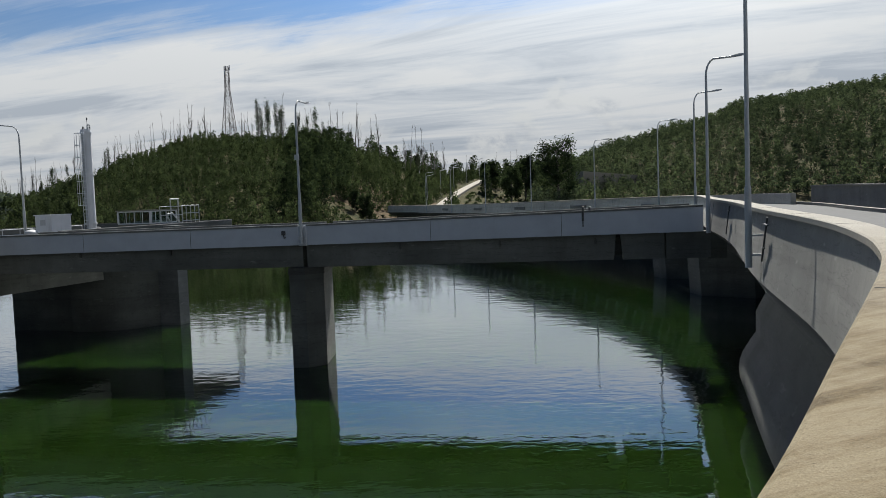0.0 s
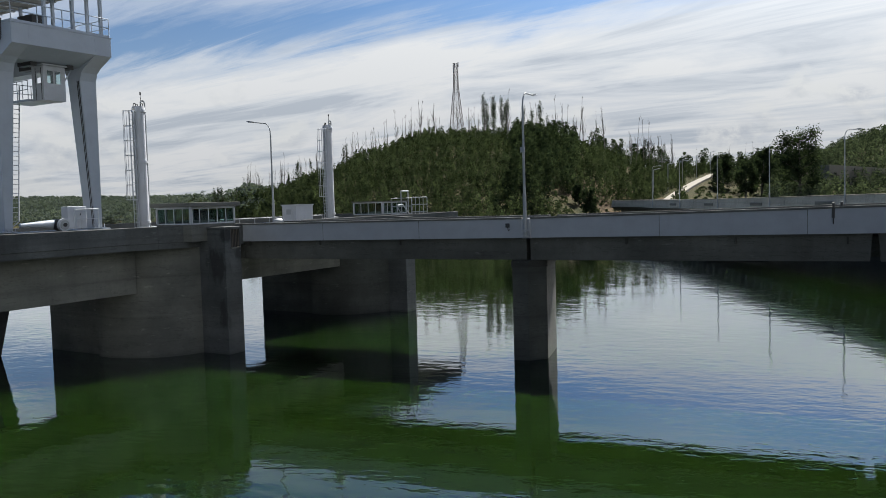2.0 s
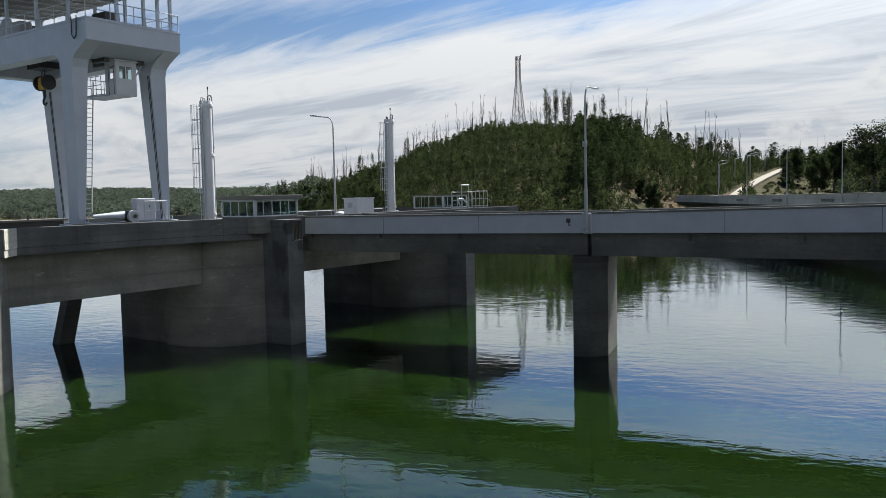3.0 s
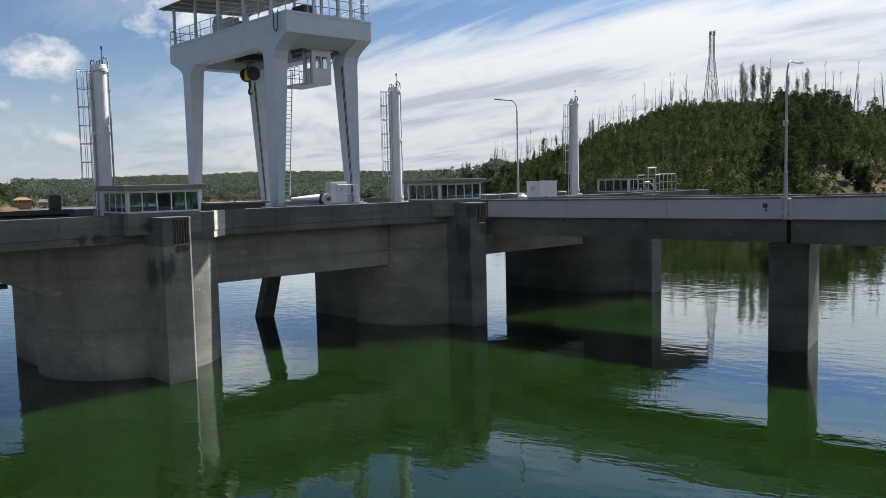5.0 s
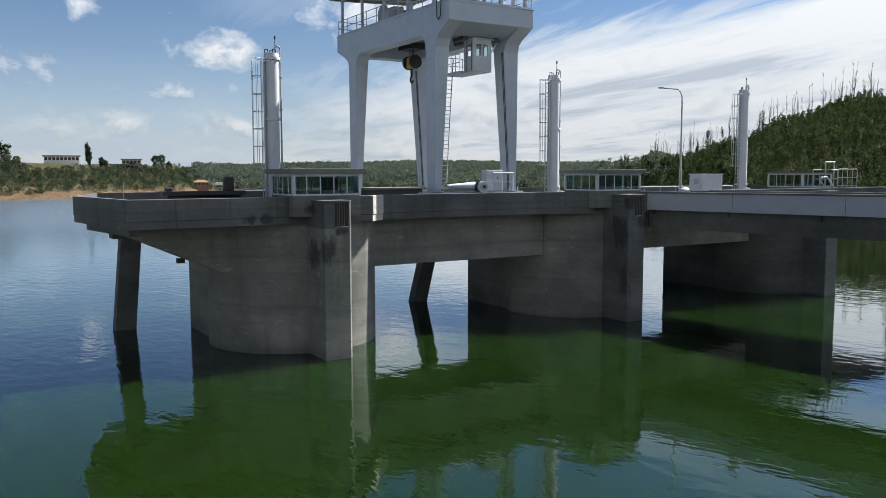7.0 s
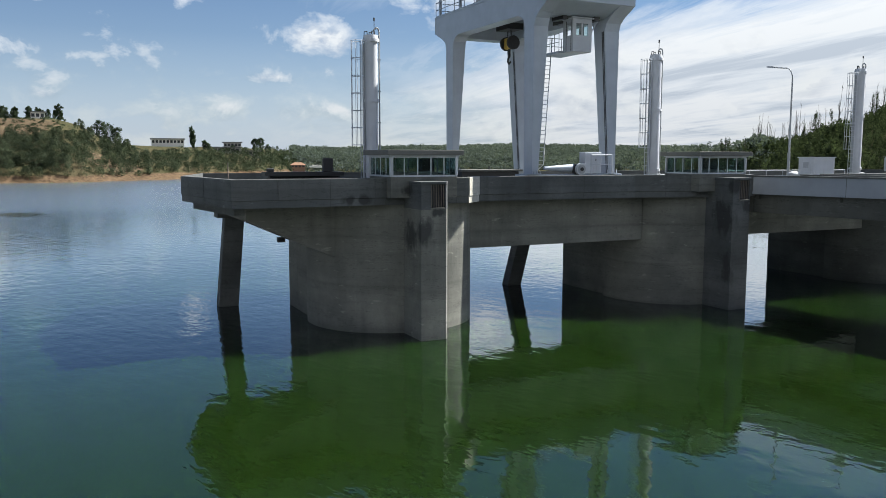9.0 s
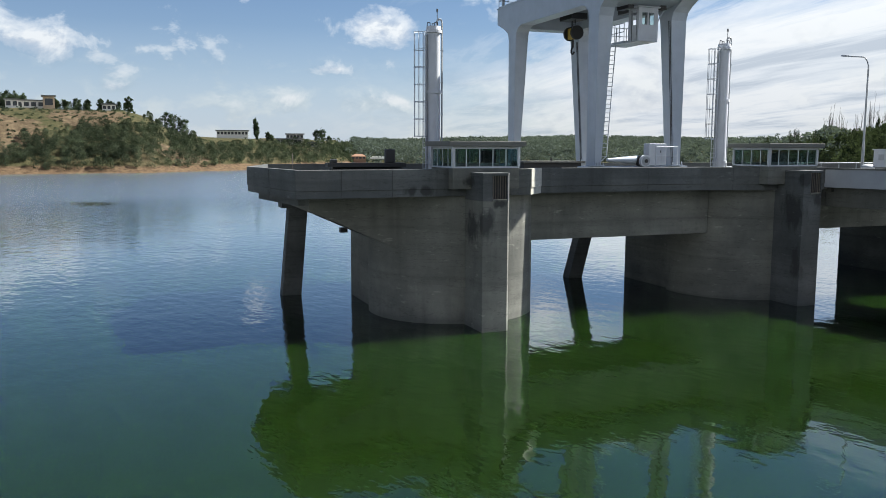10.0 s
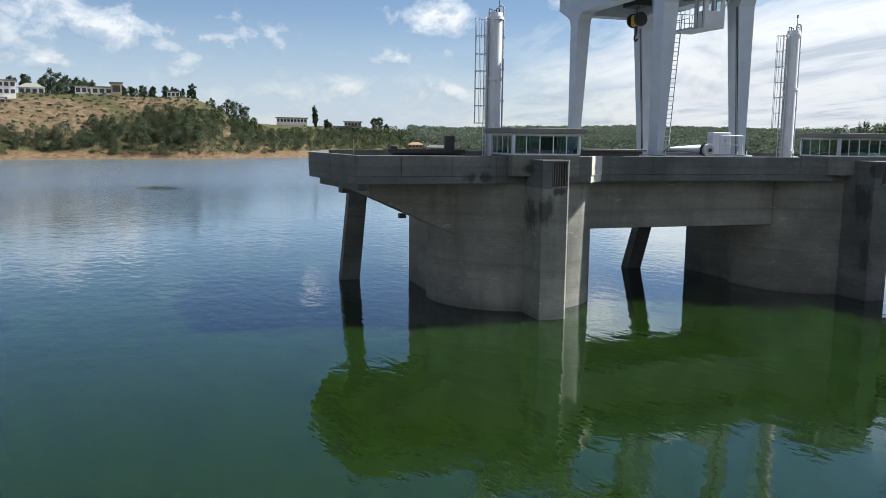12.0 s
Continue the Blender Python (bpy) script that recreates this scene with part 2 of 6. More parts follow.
def leafy(name, dark, light, spot=0.08):
    """Matt, slightly translucent foliage that differs from blade to blade and in large patches."""
    m, t = material(name)
    geo = nd(t, "ShaderNodeNewGeometry")
    mid = [(a + b) / 2 for a, b in zip(dark, light)]
    col = mixed(t, geo.outputs["Random Per Island"], (*[c * 0.72 for c in mid], 1), (*[c * 1.28 for c in mid], 1))
    clump = noise_tex(t, geo.outputs["Position"], 0.36, 3, 0.6)
    col = mixed(t, ramp(t, clump, (0.44, grey(0)), (0.64, grey(0.9))), col, (*[c * 1.45 for c in light], 1))
    col = mixed(t, ramp(t, clump, (0.36, grey(0.85)), (0.50, grey(0))), col, (*[c * 0.65 for c in dark], 1))
    patch = noise_tex(t, geo.outputs["Position"], spot, 4)
    col = mixed(t, ramp(t, patch, (0.40, grey(0)), (0.66, grey(0.7))), col, (*[c * 0.7 for c in dark], 1))
    front = nd(t, "ShaderNodeBsdfDiffuse", ((0, col),))
    back = nd(t, "ShaderNodeBsdfTranslucent", ((0, mixed(t, 0.5, col, (0.9, 1.0, 0.35, 1), "MULTIPLY")),))
    both = nd(t, "ShaderNodeMixShader", ((0, 0.35), (1, front.outputs[0]), (2, back.outputs[0])))
    nd(t, "ShaderNodeOutputMaterial", ((0, both.outputs[0]),))
    return m


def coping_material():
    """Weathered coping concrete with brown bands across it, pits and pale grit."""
    m, t = material("weathered_coping_concrete")
    pos = nd(t, "ShaderNodeNewGeometry").outputs["Position"]
    turned = nd(t, "ShaderNodeMapping", (("Vector", pos), ("Rotation", (0, 0, radians(-28))))).outputs[0]
    band = noise_tex(t, turned, 4.2, 8, 0.65, (0.22, 1.7, 0.3))
    col = ramp(t, band, (0.34, (0.045, 0.032, 0.015)), (0.48, (0.088, 0.067, 0.037)), (0.62, (0.134, 0.111, 0.071)))
    patch = noise_tex(t, pos, 7.0, 6, 0.7)
    col = mixed(t, ramp(t, patch, (0.40, grey(0)), (0.70, grey(0.5))), col, (0.147, 0.126, 0.088, 1))
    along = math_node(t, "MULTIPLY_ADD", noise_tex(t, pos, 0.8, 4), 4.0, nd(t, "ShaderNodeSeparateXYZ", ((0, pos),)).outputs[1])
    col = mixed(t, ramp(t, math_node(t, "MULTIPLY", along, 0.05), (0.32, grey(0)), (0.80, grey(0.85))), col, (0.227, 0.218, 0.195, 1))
    pit = noise_tex(t, pos, 55, 4, 0.7)
    col = mixed(t, ramp(t, pit, (0.58, grey(0)), (0.70, grey(0.6))), col, (0.042, 0.030, 0.017, 1))
    grit = noise_tex(t, pos, 150, 3, 0.7)
    col = mixed(t, 0.5, col, ramp(t, grit, (0.3, grey(0.25)), (0.7, grey(0.75))), "OVERLAY")
    finish(t, col, 0.9, math_node(t, "ADD", pit, patch), 0.45, 0.012, Specular_IOR_Level=0.1)
    return m


# dark seepage stains: place, half width, half height
SEEPS = ((-33.56, 25.88, 5.2, 0.95, 1.05), (-32.36, 25.72, 5.6, 0.55, 0.9), (-32.07, 26.42, 6.45, 0.5, 0.25), (-35.08, 23.08, 7.05, 0.42, 0.34),
         (-34.91, 23.91, 7.03, 0.44, 0.34), (-33.75, 25.93, 7.5, 0.5, 0.35), (-8.2, 45.9, 5.3, 1.2, 0.5), (-8.35, 46.3, 6.3, 0.3, 1.0),
         (-6.9, 46.2, 6.1, 0.25, 0.9), (-24.6, 48.6, 6.3, 0.25, 0.8), (-26.6, 48.9, 6.3, 0.22, 0.7), (-27.87, 45.48, 5.6, 1.1, 1.25),
         (-26.79, 46.43, 6.3, 0.5, 0.5), (-27.07, 45.37, 7.4, 0.6, 0.6), (-27.11, 46.79, 5.2, 0.35, 1.1), (-27.39, 45.35, 2.4, 0.5, 1.2))
M_CONC = concrete("grey_concrete", (0.180, 0.178, 0.157), (0.090, 0.092, 0.084), 0.42, (0.040, 0.041, 0.039), marks=SEEPS)
M_CONC_DARK = concrete("stained_concrete", (0.122, 0.127, 0.125), (0.058, 0.062, 0.063), 0.5, (0.034, 0.036, 0.036), marks=SEEPS)
# dark for the shade below the dam crest; also the column head's stains
M_CONC_SHADE_STAIN = concrete("shade_dark_stained_concrete", (0.066, 0.066, 0.061), (0.034, 0.035, 0.032), 0.5)
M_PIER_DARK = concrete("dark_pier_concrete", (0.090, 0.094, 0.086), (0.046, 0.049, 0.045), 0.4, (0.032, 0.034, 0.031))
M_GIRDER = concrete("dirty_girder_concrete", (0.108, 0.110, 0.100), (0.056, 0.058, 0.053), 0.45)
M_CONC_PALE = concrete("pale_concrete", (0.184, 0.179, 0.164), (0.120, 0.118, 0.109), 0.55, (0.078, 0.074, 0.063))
# lighter, warmer copy of the concrete with the sun's brightness in its colour
M_CONC_LIT = concrete("sunlit_tone_concrete", (0.410, 0.392, 0.345), (0.310, 0.298, 0.264), 0.4, (0.142, 0.138, 0.123))
M_BAND = painted("grey_blue_painted_concrete", (0.284, 0.303, 0.340), 0.7, 0.12, (0.138, 0.138, 0.129))
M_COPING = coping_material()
M_HILLROAD = plain("pale_road_concrete", (0.215, 0.198, 0.170), 0.9, 0, 0.2, 1.0)
M_WHITE = painted("white_grey_steel_paint", (0.43, 0.45, 0.49), 0.68, 0.22)
M_CRANE = painted("pale_blue_crane_paint", (0.35, 0.39, 0.45), 0.4, 0.08)
M_GALV = plain("galvanised_steel", (0.27, 0.285, 0.30), 0.62, 0.15)
M_DARKSTEEL = plain("dark_steel", (0.03, 0.03, 0.032), 0.5, 0.3)
M_BAR = plain("rusty_grille_bar", (0.10, 0.085, 0.07), 0.7)
M_ROOF = plain("weathered_roof_sheet", (0.13, 0.13, 0.12), 0.8)
M_YELLOW = painted("yellow_hoist_paint", (0.45, 0.30, 0.04), 0.5, 0.3)
M_ROAD = plain("asphalt", (0.085, 0.085, 0.085), 0.9, 0, 0.25, 3.0)
M_WOOD = plain("bare_bark", (0.095, 0.085, 0.075), 0.9, 0, 0.4, 2.0)
M_BUSH = leafy("young_eucalyptus_leaves", (0.020, 0.029, 0.015), (0.054, 0.068, 0.036))
M_LEAF_DARK = leafy("dark_tree_leaves", (0.016, 0.024, 0.014), (0.039, 0.053, 0.028))
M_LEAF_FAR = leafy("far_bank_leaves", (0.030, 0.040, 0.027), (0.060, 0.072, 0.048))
M_LEAF_GARDEN = leafy("garden_tree_leaves", (0.025, 0.037, 0.022), (0.054, 0.071, 0.043))
# paler and bluer than near foliage: the haze of distance is mixed in
M_LEAF_HAZY = leafy("hazy_ridge_leaves", (0.064, 0.080, 0.074), (0.090, 0.107, 0.096), 0.01)
M_BUSH_RIGHT = leafy("slope_forest_leaves", (0.028, 0.039, 0.026), (0.067, 0.082, 0.052), 0.016)
M_MAST = plain("red_oxide_steel", (0.110, 0.088, 0.083), 0.7)
M_VILLA = plain("white_render", (0.62, 0.60, 0.56), 0.85, 0, 0.08, 0.5)
M_TERRACE = plain("grey_render", (0.30, 0.29, 0.27), 0.85, 0, 0.1, 0.5)
M_TAN = plain("sand_coloured_render", (0.42, 0.32, 0.22), 0.85, 0, 0.12, 0.5)
M_ORANGE = plain("orange_clay", (0.20, 0.12, 0.08), 0.85, 0, 0.15, 0.5)
M_DARKGLASS = plain("dark_window_glass", (0.03, 0.035, 0.04), 0.15)


def glass_material():
    m, t = material("window_glass")
    finish(t, (0.42, 0.56, 0.55, 1), 0.02, None, Transmission_Weight=1.0, IOR=1.45)
    return m


M_GLASS = glass_material()


def water_material():
    """Turbid green lake: light scattered in the water under a mirror skin, sheltered near the dam and wind-rippled on the open lake."""
    m, t = material("green_lake_water")
    pos = nd(t, "ShaderNodeNewGeometry").outputs["Position"]
    x = nd(t, "ShaderNodeSeparateXYZ", ((0, pos),)).outputs[0]
    open_lake = ramp(t, math_node(t, "MULTIPLY_ADD", noise_tex(t, pos, 0.02, 3), 0.25, math_node(t, "MULTIPLY", x, -0.004)), (0.22, grey(0)), (0.75, grey(1)))
    far_lake = ramp(t, math_node(t, "MULTIPLY", x, -0.002), (0.12, grey(0)), (0.34, grey(1)))
    # an eddy with a glassy middle on the open lake
    off = nd(t, "ShaderNodeVectorMath", ((0, pos), (1, (-142.0, 33.0, 0.0))), operation="SUBTRACT").outputs[0]
    off = nd(t, "ShaderNodeVectorMath", ((0, off), (1, (0.065, 0.17, 0.0))), operation="MULTIPLY").outputs[0]
    off = nd(t, "ShaderNodeVectorMath", ((0, off),), operation="LENGTH").outputs["Value"]
    eddy = ramp(t, math_node(t, "MULTIPLY_ADD", noise_tex(t, pos, 0.16, 5, 0.6, (0.4, 1, 1)), 1.3, math_node(t, "MULTIPLY", off, 0.55)), (0.75, grey(0.8)), (1.05, grey(0)))
    windy = math_node(t, "MULTIPLY", far_lake, math_node(t, "SUBTRACT", 1.0, eddy))
    ripple = noise_tex(t, pos, 0.72, 3, 0.5, (1.0, 1.7, 1))
    chop = noise_tex(t, pos, 1.25, 3, 0.55, (0.8, 1.5, 1))
    fine = noise_tex(t, pos, 2.8, 3, 0.5, (1.0, 1.5, 1))
    swell = noise_tex(t, pos, 0.16, 2, 0.5)
    calm = ramp(t, noise_tex(t, pos, 0.035, 3), (0.38, grey(0.40)), (0.62, grey(1)))
    waves = math_node(t, "ADD", math_node(t, "MULTIPLY", ripple, math_node(t, "MULTIPLY", calm, 0.85)), swell)
    waves = math_node(t, "ADD", waves, math_node(t, "MULTIPLY", chop, math_node(t, "MULTIPLY", calm, 0.20)))
    waves = math_node(t, "ADD", waves, math_node(t, "MULTIPLY", fine, math_node(t, "MULTIPLY_ADD", open_lake, 0.36, 0.045)))
    gust = ramp(t, noise_tex(t, pos, 0.03, 4, 0.6, (0.35, 1.0, 1)), (0.38, grey(0.35)), (0.66, grey(1)))
    waves = math_node(t, "ADD", waves, math_node(t, "MULTIPLY", ripple, math_node(t, "MULTIPLY", gust, math_node(t, "MULTIPLY_ADD", windy, 3.6, math_node(t, "MULTIPLY", open_lake, 1.2)))))
    body = mixed(t, noise_tex(t, pos, 0.05, 3), (0.0042, 0.0116, 0.0012, 1), (0.0057, 0.0138, 0.0022, 1))
    normal = nd(t, "ShaderNodeBump", (("Height", waves), ("Strength", 0.5), ("Distance", 0.044))).outputs[0]
    skin = nd(t, "ShaderNodeFresnel", (("IOR", 1.33), ("Normal", normal))).outputs[0]
    rough = math_node(t, "ADD", math_node(t, "MULTIPLY_ADD", open_lake, 0.09, 0.003), math_node(t, "MULTIPLY", windy, 0.15))
    mirror = nd(t, "ShaderNodeBsdfGlossy", (("Color", (0.92, 0.965, 1.0, 1)), ("Roughness", rough), ("Normal", normal)))
    depth = nd(t, "ShaderNodeBsdfPrincipled", (("Base Color", body), ("Roughness", 1.0), ("Specular IOR Level", 0.0), ("Subsurface Weight", 1.0), ("Subsurface Radius", (1.0, 1.0, 1.0)), ("Subsurface Scale", 0.7)), subsurface_method="BURLEY")
    both = nd(t, "ShaderNodeMixShader", ((0, math_node(t, "MINIMUM", math_node(t, "MULTIPLY", math_node(t, "POWER", skin, 1.15), 1.7), math_node(t, "MULTIPLY_ADD", windy, -0.30, 1.0))), (1, depth.outputs[0]), (2, mirror.outputs[0])))
    nd(t, "ShaderNodeOutputMaterial", ((0, both.outputs[0]),))
    return m


M_WATER = water_material()


def ground_material():
    m, t = material("hillside_ground")
    pos = nd(t, "ShaderNodeNewGeometry").outputs["Position"]
    z = nd(t, "ShaderNodeSeparateXYZ", ((0, pos),)).outputs[2]
    n = noise_tex(t, pos, 0.05, 6, 0.65)
    grass = mixed(t, ramp(t, noise_tex(t, pos, 0.3, 7, 0.7), (0.35, grey(0)), (0.65, grey(1))), (0.0255, 0.0306, 0.0136, 1), (0.0629, 0.0544, 0.0289, 1))
    soil = mixed(t, ramp(t, noise_tex(t, pos, 0.35, 8, 0.7), (0.35, grey(0)), (0.68, grey(1))), (0.0391, 0.0298, 0.0187, 1), (0.1148, 0.0867, 0.0544, 1))
    shore_soil = mixed(t, ramp(t, noise_tex(t, pos, 0.5, 8, 0.7, (1, 1, 3)), (0.35, grey(0)), (0.68, grey(1))), (0.0425, 0.0289, 0.0179, 1), (0.1275, 0.0884, 0.0544, 1))
    col = mixed(t, ramp(t, n, (0.50, grey(0)), (0.66, grey(0.45))), grass, soil)
    for cx, cy, rad in ((-21.6, 260.8, 24), (-352, 40, 26), (-372, 84, 20), (-335, 112, 14)):
        far = nd(t, "ShaderNodeVectorMath", ((0, pos), (1, (cx, cy, 12))), operation="DISTANCE").outputs["Value"]
        bare = math_node(t, "LESS_THAN", math_node(t, "ADD", math_node(t, "DIVIDE", far, rad), n), 1.42)
        col = mixed(t, bare, col, soil)
    level = math_node(t, "ADD", z, math_node(t, "MULTIPLY", n, 3.0))
    shore = ramp(t, math_node(t, "MULTIPLY", level, 0.1), (0.36, grey(1)), (0.44, grey(0)))
    place = nd(t, "ShaderNodeSeparateXYZ", ((0, pos),))
    across_lake = math_node(t, "MULTIPLY", math_node(t, "LESS_THAN", place.outputs[0], -120.0), math_node(t, "LESS_THAN", place.outputs[1], 250.0))
    col = mixed(t, math_node(t, "MULTIPLY", shore, across_lake), col, shore_soil)
    finish(t, col, 0.95, noise_tex(t, pos, 0.8, 8, 0.7), 0.9, 0.8, Specular_IOR_Level=0.03)
    return m


M_GROUND = ground_material()

# ---- mesh helpers ----


def link(name, bm, mat, parent=None, m=None, label="", smooth=False):
    me = bpy.data.meshes.new(name)
    bmesh.ops.recalc_face_normals(bm, faces=bm.faces)
    bm.to_mesh(me)
    bm.free()
    me.materials.append(mat)
    if smooth:
        me.shade_smooth()
    ob = new(name, me)
    if parent is not None:
        ob.parent = parent
    if m is not None:
        ob.matrix_basis = m
    if label:
        ob["label"] = label
    return ob


def part(name, bm, mat, parent, label="", m=None, smooth=False):
    return link(name, bm, mat, parent, m, label, smooth)


def thing(name, m, label, category, group="", kind=""):
    e = new(name)
    e.matrix_basis = m
    e.empty_display_size = 0.3
    return tagged(e, label, category, group, kind)


def box(bm, x0, x1, y0, y1, z0, z1, bevel=0.0):
    r = bmesh.ops.create_cube(bm, size=1.0, matrix=Matrix.LocRotScale(((x0 + x1) / 2, (y0 + y1) / 2, (z0 + z1) / 2), None, (x1 - x0, y1 - y0, z1 - z0)))
    if bevel:
        edges = {e for v in r["verts"] for e in v.link_edges}
        bmesh.ops.bevel(bm, geom=list(edges), offset=bevel, segments=2, affect="EDGES", profile=0.5)
    return bm


def B(*a, **k):
    return box(bmesh.new(), *a, **k)


def prism(bm, poly, z0, z1, bevel=0.0):
    lo = [bm.verts.new((x, y, z0)) for x, y in poly]
    hi = [bm.verts.new((x, y, z1)) for x, y in poly]
    n = len(poly)
    faces = [bm.faces.new(lo[::-1]), bm.faces.new(hi)]
    faces += [bm.faces.new((lo[i], lo[(i + 1) % n], hi[(i + 1) % n], hi[i])) for i in range(n)]
    if bevel:
        bmesh.ops.bevel(bm, geom=list({e for f in faces[:2] for e in f.edges}), offset=bevel, segments=2, affect="EDGES", profile=0.5)
    return bm


def hull(bm, low, high):
    """A solid between two loops of as many points."""
    a = [bm.verts.new(p) for p in low]
    b = [bm.verts.new(p) for p in high]
    n = len(a)
    bm.faces.new(a[::-1]), bm.faces.new(b)
    for i in range(n):
        bm.faces.new((a[i], a[(i + 1) % n], b[(i + 1) % n], b[i]))
    return bm


def rod(bm, p, q, r0, r1=None, n=8):
    p, q = Vector(p), Vector(q)
    d = q - p
    m = Matrix.Translation((p + q) / 2) @ d.to_track_quat("Z", "Y").to_matrix().to_4x4()
    bmesh.ops.create_cone(bm, cap_ends=True, segments=n, radius1=r0, radius2=r0 if r1 is None else r1, depth=d.length, matrix=m)
    return bm


def pipe(bm, pts, r, n=8):
    for p, q in zip(pts, pts[1:]):
        rod(bm, p, q, r, n=n)
    for p in pts[1:-1]:
        bmesh.ops.create_icosphere(bm, subdivisions=1, radius=r, matrix=Matrix.Translation(p))
    return bm


def sweep(bm, line, section, closed=False):
    """A section of (out, z) points carried along a plan line of (x, y, z)."""
    rings = []
    n = len(line)
    for i, p in enumerate(line):
        q0, q1 = Vector(line[max(i - 1, 0)]), Vector(line[min(i + 1, n - 1)])
        d = (q1 - q0).to_2d().normalized()
        side_v = Vector((d.y, -d.x))
        rings.append([bm.verts.new((p[0] + side_v.x * o, p[1] + side_v.y * o, p[2] + h)) for o, h in section])
    k = len(section)
    for r0, r1 in zip(rings, rings[1:]):
        for j in range(k):
            bm.faces.new((r0[j], r0[(j + 1) % k], r1[(j + 1) % k], r1[j]))
    bm.faces.new(rings[0][::-1]), bm.faces.new(rings[-1])
    return bm


def curve_through(points, steps=8):
    """A smooth line through the points (Catmull-Rom)."""
    p = [Vector(points[0]) * 2 - Vector(points[1])] + [Vector(q) for q in points] + [Vector(points[-1]) * 2 - Vector(points[-2])]
    out = []
    for i in range(1, len(p) - 2):
        for s in range(steps):
            t = s / steps
            out.append(0.5 * (2 * p[i] + (p[i + 1] - p[i - 1]) * t + (2 * p[i - 1] - 5 * p[i] + 4 * p[i + 1] - p[i + 2]) * t * t + (3 * p[i] - p[i - 1] - 3 * p[i + 1] + p[i + 2]) * t ** 3))
    return out + [p[-2]]


# the intake row's own axes: a runs along the row, b towards the lake
ROW = pose(-31.92, 27.0, 0, 0, 0, 75.21)
PITCH = 20.36


def row(a, b, z=0.0):
    return ROW @ pose(a, b, z)

# ---- lake and land ----


def ring_value(az, table):
    """Linear in azimuth between rows of (azimuth, value...)."""
    for (a0, *v0), (a1, *v1) in zip(table, table[1:]):
        if a0 <= az <= a1:
            f = (az - a0) / (a1 - a0)
            f = f * f * (3 - 2 * f)
            return [p + (q - p) * f for p, q in zip(v0, v1)]
    return list(table[-1][1:])


# azimuth, distance of the waterline, distance of the crest, height of the crest's ground
LAND = [
    (-180, 150, 420, 30), (-130, 260, 420, 24), (-100, 300, 400, 20), (-90, 300, 385, 21), (-84, 318, 400, 25.8), (-74.6, 322, 405, 25.6), (-71.6, 335, 420, 15.5),
    (-70, 345, 430, 14.2), (-62.5, 400, 500, 14.6), (-59, 480, 900, 14), (-50, 520, 1000, 17.5), (-44, 520, 1000, 19.5), (-36, 470, 800, 14.5),
    (-31, 330, 420, 11), (-28, 230, 330, 13), (-24, 170, 300, 18), (-21, 140, 290, 23), (-17, 130, 290, 28.5), (-13, 128, 290, 28.5), (-9, 130, 285, 27),
    (-6, 146, 280, 23.5), (-3, 160, 280, 18.5), (0, 158, 290, 14.5), (3, 160, 320, 16), (8, 170, 380, 21), (12, 195, 390, 29), (16, 190, 390, 35),
    (20, 185, 390, 43), (28, 180, 390, 47), (40, 170, 380, 46), (80, 160, 380, 42), (130, 150, 400, 36), (180, 150, 420, 30)]


def land_height(x, y):
    r, az = math.hypot(x, y), math.degrees(math.atan2(x, y))
    rs, rc, top = ring_value(az, LAND)
    if r < rs:
        return max(-8.0, (r - rs) * 0.16)
    if r < rc:
        f = (r - rs) / (rc - rs)
        h = 2.2 * min(1, f * 9) + (top - 2.2) * math.sin(f * math.pi / 2) ** 1.15
    else:
        h = top - (r - rc) * 0.02 - 2.0 * (1 - math.exp(-(r - rc) / 120))
        h = max(h, 6.0)
    if 150 < r < 330 and abs(az - (-1.3 + (r - 165) * 0.033)) < 2.2:
        f = max(0.0, 1 - abs(az - (-1.3 + (r - 165) * 0.033)) / 2.2)
        h += (7.0 + max(0, r - 180) * 0.080 - h) * min(1.0, f * 1.8)
        return h
    return h + 1.3 * noise.fractal(Vector((x * 0.02, y * 0.02, 0)), 1.0, 2.0, 4)


def outward(az):
    """How much farther off the wooded hill and valley lie than the plan above names."""
    f = min(1.0, max(0.0, (az + 32) / 10)) * min(1.0, max(0.0, (110 - az) / 50))
    return 1.0 + 0.42 * f * f * (3 - 2 * f)


EYE_LEVEL = 9.35


def far_place(x, y, z):
    """A place of the land's plan, moved out to its true distance at the same angle over the lake."""
    f = outward(math.degrees(math.atan2(x, y)))
    return x * f, y * f, EYE_LEVEL + (z - EYE_LEVEL) * f


def build_land():
    radii = [0, 40, 80, 100] + [100 + 6 * i for i in range(1, 75)] + [560, 600, 660, 730, 820, 900, 1000, 1150, 1400, 1800, 2500, 3500, 4800]
    step = 1.5
    n = int(360 / step)
    verts, faces = [], []
    for r in radii:
        for i in range(n):
            a = math.radians(-180 + i * step)
            x, y = math.sin(a) * r, math.cos(a) * r
            verts.append(far_place(x, y, land_height(x, y) if r > 50 else -8))
    for k in range(len(radii) - 1):
        for i in range(n):
            j = (i + 1) % n
            faces.append((k * n + i, k * n + j, (k + 1) * n + j, (k + 1) * n + i))
    me = bpy.data.meshes.new("ground")
    me.from_pydata(verts, [], faces)
    me.materials.append(M_GROUND)
    me.shade_smooth()
    return tagged(new("ground", me), "grassy and bare-earth hills around the lake", "ground", kind="structure")


build_land()
bm = bmesh.new()
bmesh.ops.create_grid(bm, x_segments=1, y_segments=1, size=1500)
tagged(link("water", bm, M_WATER), "calm green lake water with small ripples", "water", kind="structure")

